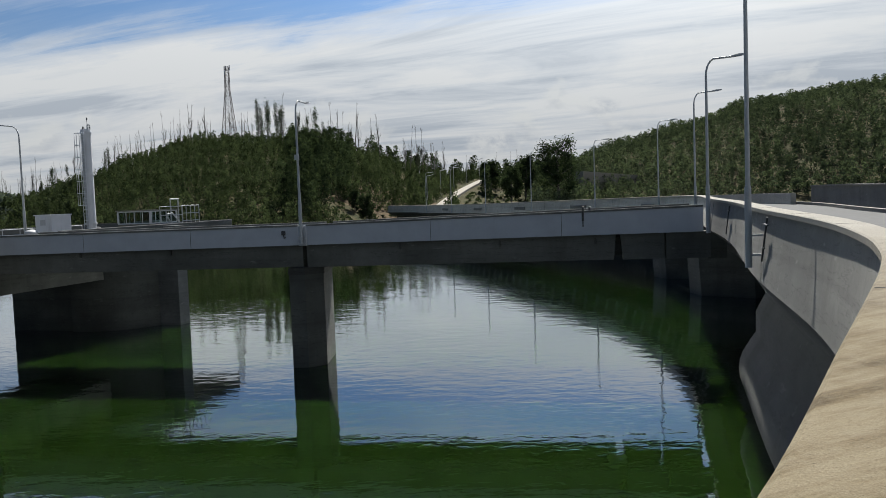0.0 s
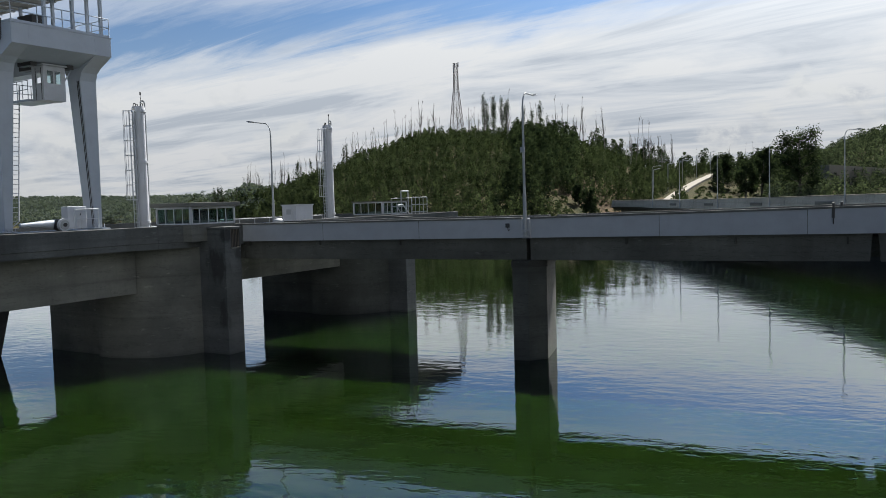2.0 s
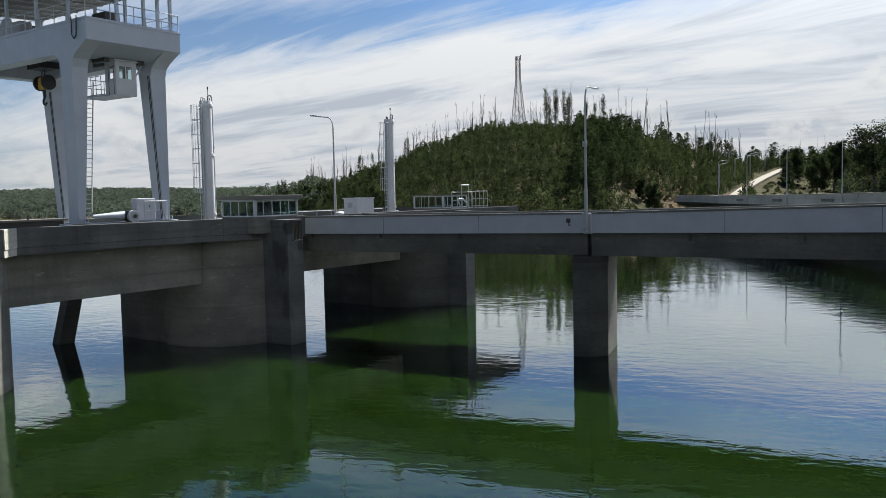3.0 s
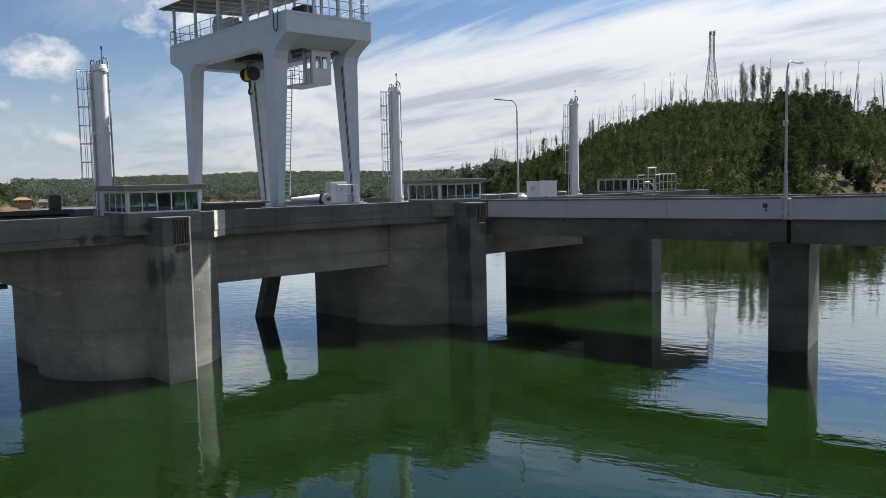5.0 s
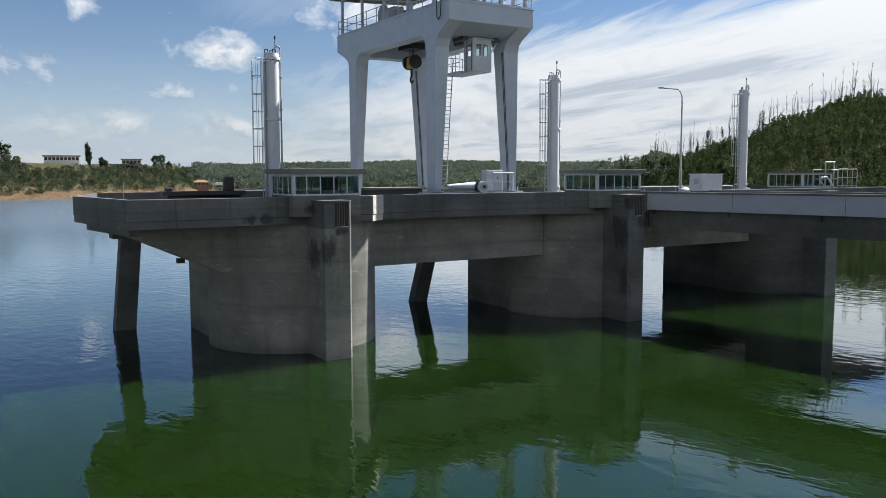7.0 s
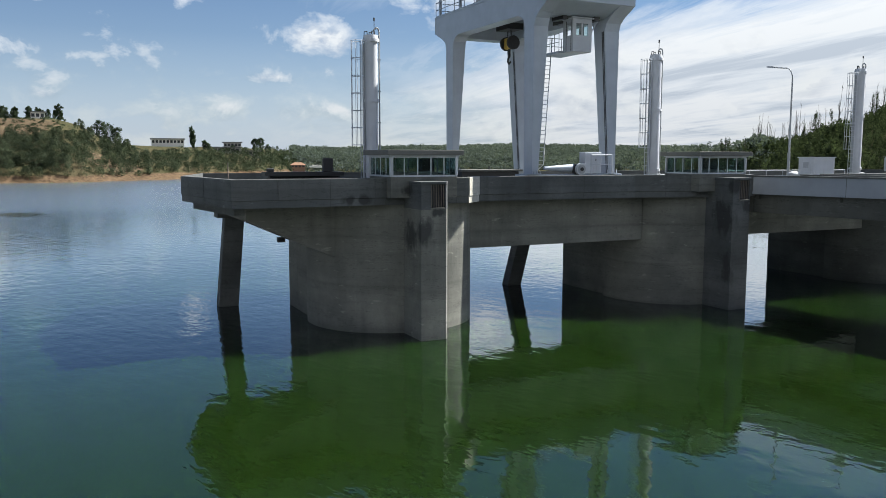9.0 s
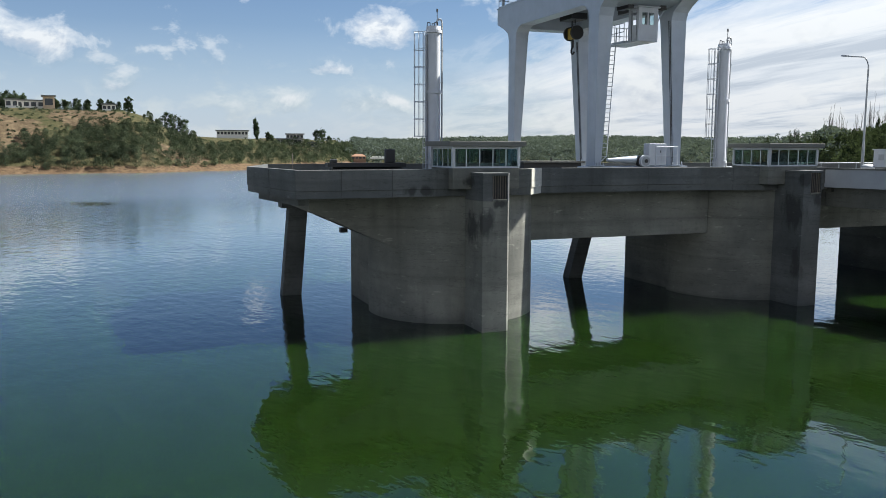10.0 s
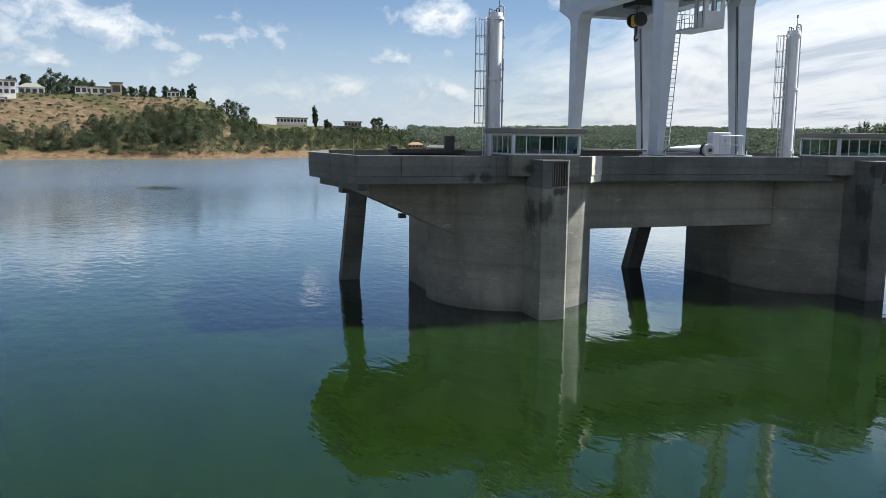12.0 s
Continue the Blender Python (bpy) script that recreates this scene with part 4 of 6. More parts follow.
def gantry_crane():
    t = thing("gantry_crane", row(7.6, 3.0, DECK), "pale blue steel gantry crane with a roofed hoist deck", "crane")
    prof = [(0, 11.95), (15.2, 11.95), (15.2, 10.9), (13.9, 10.35), (13.45, 10.05), (13.3, 9.6), (12.2, 9.6), (12.1, 10.0), (11.8, 10.3), (11.4, 10.42), (3.4, 10.42), (3.0, 10.3), (2.7, 10.0), (2.6, 9.6), (1.5, 9.6), (1.35, 10.05), (1.0, 10.35), (0, 10.9)]
    for a0, a1 in ((0, 0.95), (4.95, 6.0)):
        bm = hull(bmesh.new(), [(a0, b, z) for b, z in prof], [(a1, b, z) for b, z in prof])
        part("side_beam", bm, M_CRANE, t, "deep box beam with rounded haunches")
    for f in (lambda b: b, lambda b: 15.2 - b):
        pr = [(0.0, 11.95), (0.0, 10.9), (1.5, 10.35), (2.6, 10.35), (2.6, 11.95)]
        part("end_beam", hull(bmesh.new(), [(0.952, f(b), z) for b, z in pr], [(4.948, f(b), z) for b, z in pr]), M_CRANE, t)
    part("deck_plate", B(-0.04, 6.04, -0.04, 15.24, 11.952, 12.0), M_CRANE, t)
    for b0, b1 in ((1.5, 2.6), (12.2, 13.3)):
        for flip in (0, 1):
            g = (lambda a: 6.0 - a) if flip else (lambda a: a)
            bm = hull(bmesh.new(), [(g(a), b, 1.1) for a, b in ((0.02, b0 + 0.08), (0.44, b0 + 0.08), (0.44, b1 - 0.08), (0.02, b1 - 0.08))],
                      [(g(a), b, 9.6) for a, b in ((0.0, b0), (0.95 + 0.10 * flip, b0), (0.95 + 0.10 * flip, b1), (0.0, b1))])
            leg = part("leg", bm, M_CRANE, t, "tapering box-section leg")
            inner = ((5.56, 1.1), (4.95, 9.6)) if flip else ((0.44, 1.1), (0.95, 9.6))
            lean = -0.012 if flip else 0.012
            for db in (0.14, 0.26):
                (al, zl), (ah, zh) = inner
                part("conduit", pipe(bmesh.new(), [(al + lean, b0 + 0.08 + db, zl), (ah + lean, b0 + db, zh)], 0.024, 6), M_DARKSTEEL, leg, "dark cable conduit")
            c = g(0.23)
            part("flange", B(c - 0.42, c + 0.42, b0 - 0.02, b1 + 0.02, 1.05, 1.1), M_CRANE, leg)
            for i in range(4):
                x = c - 0.33 + i * 0.22
                part("gusset", hull(bmesh.new(), [(x - 0.012, b0 + 0.06, 1.1), (x + 0.012, b0 + 0.06, 1.1), (x + 0.012, b0 - 0.01, 1.1), (x - 0.012, b0 - 0.01, 1.1)], [(x - 0.012, b0 + 0.07, 1.32), (x + 0.012, b0 + 0.07, 1.32), (x + 0.012, b0 + 0.06, 1.32), (x - 0.012, b0 + 0.06, 1.32)]), M_CRANE, leg)
    for b in (2.05, 12.75):
        carriage = part("end_carriage", B(-0.7, 6.7, b - 0.28, b + 0.28, 0.45, 1.05, bevel=0.03), M_CRANE, t)
        for a in (-0.35, 0.75, 5.25, 6.35):
            part("wheel", rod(bmesh.new(), (a, b - 0.12, 0.4), (a, b + 0.12, 0.4), 0.26, n=24), M_DARKSTEEL, carriage)
    drive = part("drive_tube", rod(bmesh.new(), (0.7, 1.35, 1.42), (2.9, 1.35, 1.42), 0.10, 0.26, 20), M_CRANE, t, "pale conical drive tube")
    reel = part("cable_reel", rod(bmesh.new(), (3.0, 0.8, 1.36), (3.0, 1.0, 1.36), 0.36, n=32), M_WHITE, t, "round cable reel")
    part("rim", rod(bmesh.new(), (3.0, 0.78, 1.36), (3.0, 0.80, 1.36), 0.27, n=32), M_GALV, reel)
    part("hub", rod(bmesh.new(), (3.0, 0.72, 1.36), (3.0, 0.78, 1.36), 0.11, n=16), M_DARKSTEEL, reel)
    part("cable_drum", rod(bmesh.new(), (2.9, 1.0, 1.36), (2.9, 1.3, 1.36), 0.33, n=28), M_DARKSTEEL, t)
    cabinet = part("control_cabinet", B(3.35, 4.55, 1.0, 1.6, 1.1, 2.38, bevel=0.03), M_WHITE, t, "white electrical cabinet")
    part("door", B(3.75, 4.5, 0.975, 0.998, 1.5, 2.3), M_WHITE, cabinet)
    part("handle", B(4.1, 4.14, 0.95, 0.975, 1.85, 1.97), M_DARKSTEEL, cabinet)
    guard = bmesh.new()
    pipe(guard, [(3.5, 0.55, 1.1), (3.5, 0.55, 2.2), (5.0, 0.55, 2.2), (5.0, 0.55, 1.1)], 0.03)
    pipe(guard, [(3.5, 0.55, 1.65), (5.0, 0.55, 1.65)], 0.022)
    part("guard_rail", guard, M_WHITE, t)
    # railing round the hoist deck
    corners = [(5.95, 15.1), (0.05, 15.1), (0.05, 0.05), (5.95, 0.05), (5.95, 15.1)]
    for (a0, b0), (a1, b1) in zip(corners, corners[1:]):
        n = max(2, round(math.hypot(a1 - a0, b1 - b0) / 1.5))
        for z in (12.55, 13.05):
            part("hand_rail", pipe(bmesh.new(), [(a0, b0, z), (a1, b1, z)], 0.026), M_CRANE, t)
        for i in range(n):
            f = i / n
            a, b = a0 + (a1 - a0) * f, b0 + (b1 - b0) * f
            part("rail_post", rod(bmesh.new(), (a, b, 12.0), (a, b, 13.05), 0.026, n=6), M_CRANE, t)
        part("toe_board", B(min(a0, a1) - 0.01, max(a0, a1) + 0.01, min(b0, b1) - 0.01, max(b0, b1) + 0.01, 12.0, 12.12), M_CRANE, t)
    posts = [(0.15, b) for b in (14.6, 11.4, 8.2, 5.0, 1.8)] + [(5.85, b) for b in (14.6, 11.4, 8.2, 5.0, 1.8)] + [(2.0, 0.15), (3.7, 0.15), (5.5, 0.15)]
    for a, b in posts:
        part("roof_post", B(a - 0.08, a + 0.08, b - 0.08, b + 0.08, 12.0, 14.55 + 0.05 * a), M_CRANE, t)
    roof = part("roof", hull(bmesh.new(), [(-0.5, -0.4, 14.6), (6.5, -0.4, 14.95), (6.5, 15.6, 14.95), (-0.5, 15.6, 14.6)], [(-0.5, -0.4, 14.66), (6.5, -0.4, 15.01), (6.5, 15.6, 15.01), (-0.5, 15.6, 14.66)]), M_ROOF, t, "weathered sheet-metal roof")
    for i in range(12):
        b = -0.2 + i * 1.4
        part("purlin", hull(bmesh.new(), [(-0.4, b, 14.5), (6.4, b, 14.85), (6.4, b + 0.1, 14.85), (-0.4, b + 0.1, 14.5)], [(-0.4, b, 14.595), (6.4, b, 14.935), (6.4, b + 0.1, 14.935), (-0.4, b + 0.1, 14.595)]), M_GALV, roof)
    # hoist machinery
    winch = part("winch_frame", B(1.2, 4.8, 8.6, 12.6, 12.0, 12.35), M_GALV, t)
    drum = rod(bmesh.new(), (1.6, 10.9, 13.0), (4.4, 10.9, 13.0), 0.5, n=28)
    part("rope_drum", drum, M_DARKSTEEL, winch)
    for a in (1.5, 4.5):
        part("drum_flange", rod(bmesh.new(), (a - 0.05, 10.9, 13.0), (a + 0.05, 10.9, 13.0), 0.72, n=28), M_GALV, winch)
    part("gearbox", B(1.3, 2.1, 9.0, 10.1, 12.35, 13.3, bevel=0.08), M_GALV, winch)
    part("motor", rod(bmesh.new(), (2.2, 9.5, 12.8), (3.4, 9.5, 12.8), 0.3, n=20), M_GALV, winch)
    part("switch_cabinet", B(4.2, 5.2, 4.6, 6.0, 12.0, 13.7, bevel=0.03), M_DARKSTEEL, t)
    # hook block
    block = part("hook_block", B(2.75, 3.25, 9.2, 10.0, 9.35, 10.1, bevel=0.12), M_YELLOW, t, "yellow and black hook block")
    for b in (9.1, 10.02):
        part("sheave", rod(bmesh.new(), (3.0, b - 0.09, 9.75), (3.0, b + 0.09, 9.75), 0.46, n=24), M_DARKSTEEL, block)
    for b in (9.15, 9.45, 9.75, 10.05):
        part("rope", rod(bmesh.new(), (3.0 + (b - 9.6) * 0.3, b, 9.9), (3.0, b, 11.96), 0.025, n=6), M_DARKSTEEL, block)
    hook = bmesh.new()
    rod(hook, (3.0, 9.6, 9.35), (3.0, 9.6, 8.85), 0.09)
    pipe(hook, [(3.0, 9.6, 8.85), (3.0, 9.78, 8.7), (3.0, 9.78, 8.5), (3.0, 9.6, 8.38), (3.0, 9.42, 8.5)], 0.065)
    part("hook", hook, M_DARKSTEEL, block)
    part("upper_trolley", B(2.4, 3.6, 8.8, 10.4, 10.6, 11.0), M_DARKSTEEL, t)
    # driver's cab under the beam
    cab_o = part("cab", B(2.67, 4.0, 1.5, 2.55, 8.3, 8.42, bevel=0.02), M_WHITE, t, "small white driver's cab with windows")
    for a0, a1, b0, b1 in ((2.67, 4.0, 1.5, 1.56), (2.67, 4.0, 2.49, 2.55), (2.67, 2.73, 1.562, 2.488), (3.94, 4.0, 1.562, 2.488)):
        part("side_panel", B(a0, a1, b0, b1, 8.422, 9.25), M_WHITE, cab_o)
        part("head_panel", B(a0, a1, b0, b1, 9.95, 10.22), M_WHITE, cab_o)
    for a0, a1, b0, b1 in ((2.67, 2.9, 1.5, 1.56), (3.27, 3.36, 1.5, 1.56), (3.73, 4.0, 1.5, 1.56), (2.67, 2.85, 2.49, 2.55), (3.8, 4.0, 2.49, 2.55), (2.67, 2.73, 1.562, 1.75), (2.67, 2.73, 2.15, 2.488), (3.94, 4.0, 1.562, 1.8), (3.94, 4.0, 2.3, 2.488)):
        part("corner_panel", B(a0, a1, b0, b1, 9.252, 9.948), M_WHITE, cab_o)
    for a0, a1 in ((2.9, 3.27), (3.36, 3.73)):
        pane = part("cab_window", B(a0, a1, 1.525, 1.535, 9.252, 9.948), M_GLASS, cab_o)
        pane.visible_shadow = False
    part("door_frame", B(2.655, 2.668, 1.68, 1.72, 8.35, 10.1), M_DARKSTEEL, cab_o)
    part("door_frame", B(2.655, 2.668, 2.18, 2.22, 8.35, 10.1), M_DARKSTEEL, cab_o)
    for a, b, w in ((1.5, 3.4, 0.25), (2.2, 2.2, 0.18), (4.3, 2.0, 0.2), (3.2, 3.6, 0.22)):
        part("cable_tray", B(a - w, a + w, b - 0.6, b + 0.6, 10.15, 10.4), M_DARKSTEEL, t)
    part("cab_roof", B(2.55, 4.1, 1.4, 2.7, 10.224, 10.3), M_WHITE, cab_o)
    for a in (2.85, 3.8):
        for b in (1.7, 2.4):
            part("hanger", B(a - 0.05, a + 0.05, b - 0.05, b + 0.05, 10.3, 10.6), M_CRANE, cab_o)
    part("cab_tie", pipe(bmesh.new(), [(3.98, 1.6, 9.4), (4.6, 1.6, 10.35)], 0.04), M_CRANE, t)
    balcony = part("balcony", B(2.4, 3.9, 2.56, 4.6, 8.3, 8.42), M_CRANE, t)
    for z in (8.95, 9.45):
        part("balcony_rail", pipe(bmesh.new(), [(2.42, 2.6, z), (2.42, 4.55, z), (3.88, 4.55, z), (3.88, 2.6, z)], 0.022), M_WHITE, balcony)
    for a, b in ((2.42, 2.6), (2.42, 3.1), (2.42, 3.6), (2.42, 4.1), (2.42, 4.55), (3.15, 4.55), (3.88, 4.55), (3.88, 3.6), (3.88, 2.7)):
        part("baluster", rod(bmesh.new(), (a, b, 8.42), (a, b, 9.45), 0.02, n=6), M_WHITE, balcony)
    ladder = part("ladder", pipe(bmesh.new(), [(2.3, 4.0, 9.3), (1.75, 4.0, 1.35)], 0.035), M_WHITE, t, "steel access ladder")
    part("stile", pipe(bmesh.new(), [(2.82, 4.0, 9.3), (2.32, 4.0, 1.6), (1.95, 4.0, 1.3)], 0.035), M_WHITE, ladder)
    for i in range(26):
        f = i / 26
        z = 1.6 + f * 6.9
        x = 1.75 + (z - 1.35) / 7.95 * 0.55
        part("rung", rod(bmesh.new(), (x, 4.0, z), (x + 0.52, 4.0, z), 0.018, n=6), M_WHITE, ladder)
    # cable loops hanging off the edge
    part("cable_loop", pipe(bmesh.new(), [(-0.08, 1.2, 12.2), (-0.1, 1.15, 11.2), (-0.1, 0.95, 11.0), (-0.1, 0.75, 11.2), (-0.08, 0.7, 12.2)], 0.03), M_DARKSTEEL, t)
    return t


gantry_crane()
for b in (5.05, 15.75):
    rail = thing("crane_rail", row(0, b, DECK), "steel crane rail along the intake deck", "rail", "crane rails")
    part("rail_head", B(-8, 46, -0.05, 0.05, 0.03, 0.14), M_DARKSTEEL, rail)
    part("rail_foot", B(-8, 46, -0.12, 0.12, 0.0, 0.03), M_DARKSTEEL, rail)

# ---- hoist cylinders ----


def hoist_cylinder(m):
    t = thing("hoist_cylinder", m, "tall white hydraulic gate hoist cylinder with a caged ladder", "hoist cylinder", "hoist cylinders")
    b = bmesh.new()
    rod(b, (0, 0, 0.3), (0, 0, 8.75), 0.385, n=32)
    part("barrel", b, M_WHITE, t)
    part("base_flange", rod(bmesh.new(), (0, 0, 0), (0, 0, 0.3), 0.75, n=32), M_WHITE, t)
    for z in (1.15, 5.2, 8.6):
        part("collar", rod(bmesh.new(), (0, 0, z), (0, 0, z + 0.16), 0.47, n=32), M_WHITE, t)
    part("cap", rod(bmesh.new(), (0, 0, 8.76), (0, 0, 8.98), 0.44, 0.40, 32), M_WHITE, t)
    for x, y in ((-0.3, 0.0), (0.05, -0.28), (0.1, 0.28)):
        part("lifting_eye", pipe(bmesh.new(), [(x - 0.1, y, 8.95), (x - 0.08, y, 9.18), (x + 0.08, y, 9.18), (x + 0.1, y, 8.95)], 0.025, 6), M_DARKSTEEL, t)
    part("side_duct", B(-0.50, -0.39, -0.09, 0.09, 0.4, 8.5, bevel=0.02), M_GALV, t)
    part("oil_pipe", pipe(bmesh.new(), [(0.2, 0, 8.95), (0.2, 0, 9.3), (0.34, 0, 9.42), (0.45, -0.05, 9.36), (0.50, -0.05, 9.2), (0.50, -0.05, 0.9), (0.95, -0.1, 0.85)], 0.05), M_GALV, t, "grey oil pipe")
    for z in (2.2, 4.0, 5.8, 7.6):
        part("pipe_clip", B(0.36, 0.57, -0.1, 0.02, z, z + 0.07), M_GALV, t)
    part("aerial", rod(bmesh.new(), (0.22, 0, 9.35), (0.22, 0, 9.85), 0.02, n=6), M_DARKSTEEL, t)
    part("aerial_tip", rod(bmesh.new(), (0.22, 0, 9.8), (0.22, 0, 9.98), 0.05, n=8), M_DARKSTEEL, t)
    ladder = part("ladder", pipe(bmesh.new(), [(-0.56, 0.22, 0), (-0.56, 0.22, 8.6)], 0.026, 6), M_WHITE, t)
    part("stile", pipe(bmesh.new(), [(-0.56, -0.22, 0), (-0.56, -0.22, 8.6)], 0.026, 6), M_WHITE, ladder)
    for i in range(28):
        part("rung", rod(bmesh.new(), (-0.56, -0.22, 0.3 + i * 0.3), (-0.56, 0.22, 0.3 + i * 0.3), 0.014, n=6), M_WHITE, ladder)
    cage = part("cage", pipe(bmesh.new(), [(-1.18, 0.0, 2.7), (-1.18, 0.0, 8.65)], 0.02, 6), M_WHITE, t, "ladder safety cage of thin hoops")
    for i in range(7):
        z = 2.75 + i * 0.98
        pts = [(-0.80 + 0.38 * math.cos(q), 0.38 * math.sin(q), z) for q in [math.radians(38 + 284 * j / 12) for j in range(13)]]
        part("hoop", pipe(bmesh.new(), pts, 0.02, 6), M_WHITE, cage)
    for q in (75, 128, 232, 285):
        x, y = -0.80 + 0.38 * math.cos(math.radians(q)), 0.38 * math.sin(math.radians(q))
        part("strap", pipe(bmesh.new(), [(x, y, 2.7), (x, y, 8.65)], 0.016, 6), M_WHITE, cage)
    return t


first = hoist_cylinder(row(-1.05, 8.2, DECK))
for a in (PITCH - 0.82, PITCH * 2 - 1.05):
    copy_thing(first, row(a, 8.2, DECK))

# ---- control huts ----


def control_hut(m, roofed=True):
    t = thing("control_hut", m, "low glazed control hut with white frames and a flat concrete roof" if roofed else "low glazed control hut with white frames and a thin lid", "hut", "control huts")
    A0, A1, B0, B1 = -2.5, 1.2, 1.5, 4.6
    for a0, a1, b0, b1 in ((A0, A1, B0, B0 + 0.15), (A0, A1, B1 - 0.15, B1), (A0, A0 + 0.15, B0 + 0.152, B1 - 0.152), (A1 - 0.15, A1, B0 + 0.152, B1 - 0.152)):
        part("low_wall", B(a0, a1, b0, b1, 0, 1.06), M_CONC, t)
    part("floor_slab", B(A0 + 0.16, A1 - 0.16, B0 + 0.16, B1 - 0.16, 0.004, 0.05), M_CONC_DARK, t)
    if roofed:
        part("roof", B(A0 - 0.27, A1 + 0.27, B0 - 0.27, B1 + 0.27, 2.16, 2.42, bevel=0.02), M_ROOF, t, "dark flat roof slab")
        part("ceiling_board", B(A0 - 0.1, A1 + 0.1, B0 - 0.1, B1 + 0.1, 2.11, 2.156), M_WHITE, t)
    else:
        part("roof", B(A0 - 0.1, A1 + 0.1, B0 - 0.1, B1 + 0.1, 2.11, 2.2), M_ROOF, t)
    sides = [((A0, B0 + 0.05), (A1, B0 + 0.05), 5), ((A0, B1 - 0.05), (A1, B1 - 0.05), 5), ((A0 + 0.05, B0), (A0 + 0.05, B1), 4), ((A1 - 0.05, B0), (A1 - 0.05, B1), 4)]
    for (a0, b0), (a1, b1), n in sides:
        along = Vector((a1 - a0, b1 - b0)) / n
        win = part("window", B(min(a0, a1) - 0.03, max(a0, a1) + 0.03, min(b0, b1) - 0.03, max(b0, b1) + 0.03, 1.06, 1.14), M_WHITE, t, "white framed window band")
        part("top_frame", B(min(a0, a1) - 0.03, max(a0, a1) + 0.03, min(b0, b1) - 0.03, max(b0, b1) + 0.03, 2.03, 2.11), M_WHITE, win)
        for i in range(n + 1):
            a, b = a0 + along.x * i, b0 + along.y * i
            w = 0.055 if i in (0, n) else 0.026
            part("mullion", B(a - w, a + w, b - w, b + w, 1.14, 2.03), M_WHITE, win)
        for i in range(n):
            ca, cb = a0 + along.x * (i + 0.5), b0 + along.y * (i + 0.5)
            ha, hb = max(abs(along.x) / 2 - 0.03, 0.006), max(abs(along.y) / 2 - 0.03, 0.006)
            pane = part("pane", B(ca - ha, ca + ha, cb - hb, cb + hb, 1.142, 2.028), M_GLASS, win)
            pane.visible_shadow = False
    desk = part("control_desk", B(A0 + 0.5, A1 - 0.6, B0 + 1.2, B0 + 2.0, 0.05, 1.3, bevel=0.03), M_GALV, t)
    part("switch_cupboard", B(A1 - 1.0, A1 - 0.3, B1 - 0.9, B1 - 0.4, 0.05, 1.95), M_DARKSTEEL, t)
    return t


control_hut(row(0, 0, DECK))
control_hut(row(20.1, 0, DECK))
control_hut(row(42.0, 0.9, DECK), False)

# ---- deck clutter ----
cabinet = thing("white_plant_box", row(30.6, 4.3, DECK), "white sheet-metal plant box on the intake deck", "plant box")
part("body", B(0, 2.0, 0, 1.4, 0.0, 2.05, bevel=0.03), M_WHITE, cabinet)
part("lid", B(-0.06, 2.06, -0.06, 1.46, 2.05, 2.12), M_WHITE, cabinet)
part("door", B(-0.03, -0.002, 0.2, 1.2, 0.25, 1.9), M_WHITE, cabinet)
part("vent", B(-0.045, -0.03, 0.5, 0.95, 1.35, 1.75), M_GALV, cabinet)
tank = thing("small_round_housing", row(29.4, 5.0, DECK), "small white rounded housing beside the lamp", "housing")
bm = bmesh.new()
bmesh.ops.create_uvsphere(bm, u_segments=20, v_segments=10, radius=0.36, matrix=Matrix.Translation((0, 0, 0.85)) @ Matrix.Diagonal((1.5, 1.0, 0.75, 1)))
part("dome", bm, M_GALV, tank, smooth=True)
part("plinth", rod(bmesh.new(), (0, 0, 0), (0, 0, 0.8), 0.34, n=20), M_CONC, tank)


def deck_railing(m, length, height=1.6, step=0.95):
    t = thing("steel_railing", m, "white steel railing on the intake deck", "railing", "deck railings")
    n = round(length / step)
    for i in range(n + 1):
        part("post", rod(bmesh.new(), (i * length / n, 0, 0), (i * length / n, 0, height), 0.03, n=8), M_GALV, t)
    for z in (height, height * 0.62, height * 0.25):
        part("rail", rod(bmesh.new(), (0, 0, z), (length, 0, z), 0.03, n=8), M_GALV, t)
    return t


deck_railing(row(42.6, 1.5, 7.9), 2.6, 1.7, 0.65)
deck_railing(row(39.4, 1.45, 7.7), 3.2, 1.85, 1.6)
deck_railing(row(22.5, 9.0, DECK), 17.0, 1.1, 1.7)
gate = thing("steel_portal_frame", row(41.0, 1.5, 7.7), "tall white steel portal frame over a hatch", "portal frame")
part("upright", rod(bmesh.new(), (0, 0, 0), (0, 0, 2.45), 0.05), M_GALV, gate)
part("upright", rod(bmesh.new(), (1.1, 0, 0), (1.1, 0, 2.45), 0.05), M_GALV, gate)
part("lintel", rod(bmesh.new(), (-0.05, 0, 2.45), (1.15, 0, 2.45), 0.06), M_GALV, gate)
stair = thing("stair_handrail", row(39.9, 1.3, 7.7), "sloping white stair handrail on the intake deck", "handrail")
part("string", pipe(bmesh.new(), [(0, 0, 0), (0.25, 0, 1.25), (1.0, 0, 1.3), (2.6, 0, 0.0)], 0.05), M_GALV, stair)
part("rail", pipe(bmesh.new(), [(0.1, 0, 1.2), (1.3, 0, 0.0)], 0.04), M_GALV, stair)
pile = thing("stored_gate_beam", row(-6.8, 9.4, DECK), "stack of dark steel gate beams stored on the deck", "steel stack")
part("beam", B(0, 4.6, 0, 0.5, 0.0, 0.85), M_DARKSTEEL, pile)
part("beam", B(0.2, 4.4, 0.6, 1.1, 0.0, 0.95), M_DARKSTEEL, pile)
part("beam", B(-0.2, 4.5, 0.1, 0.9, 0.96, 1.2), M_DARKSTEEL, pile)
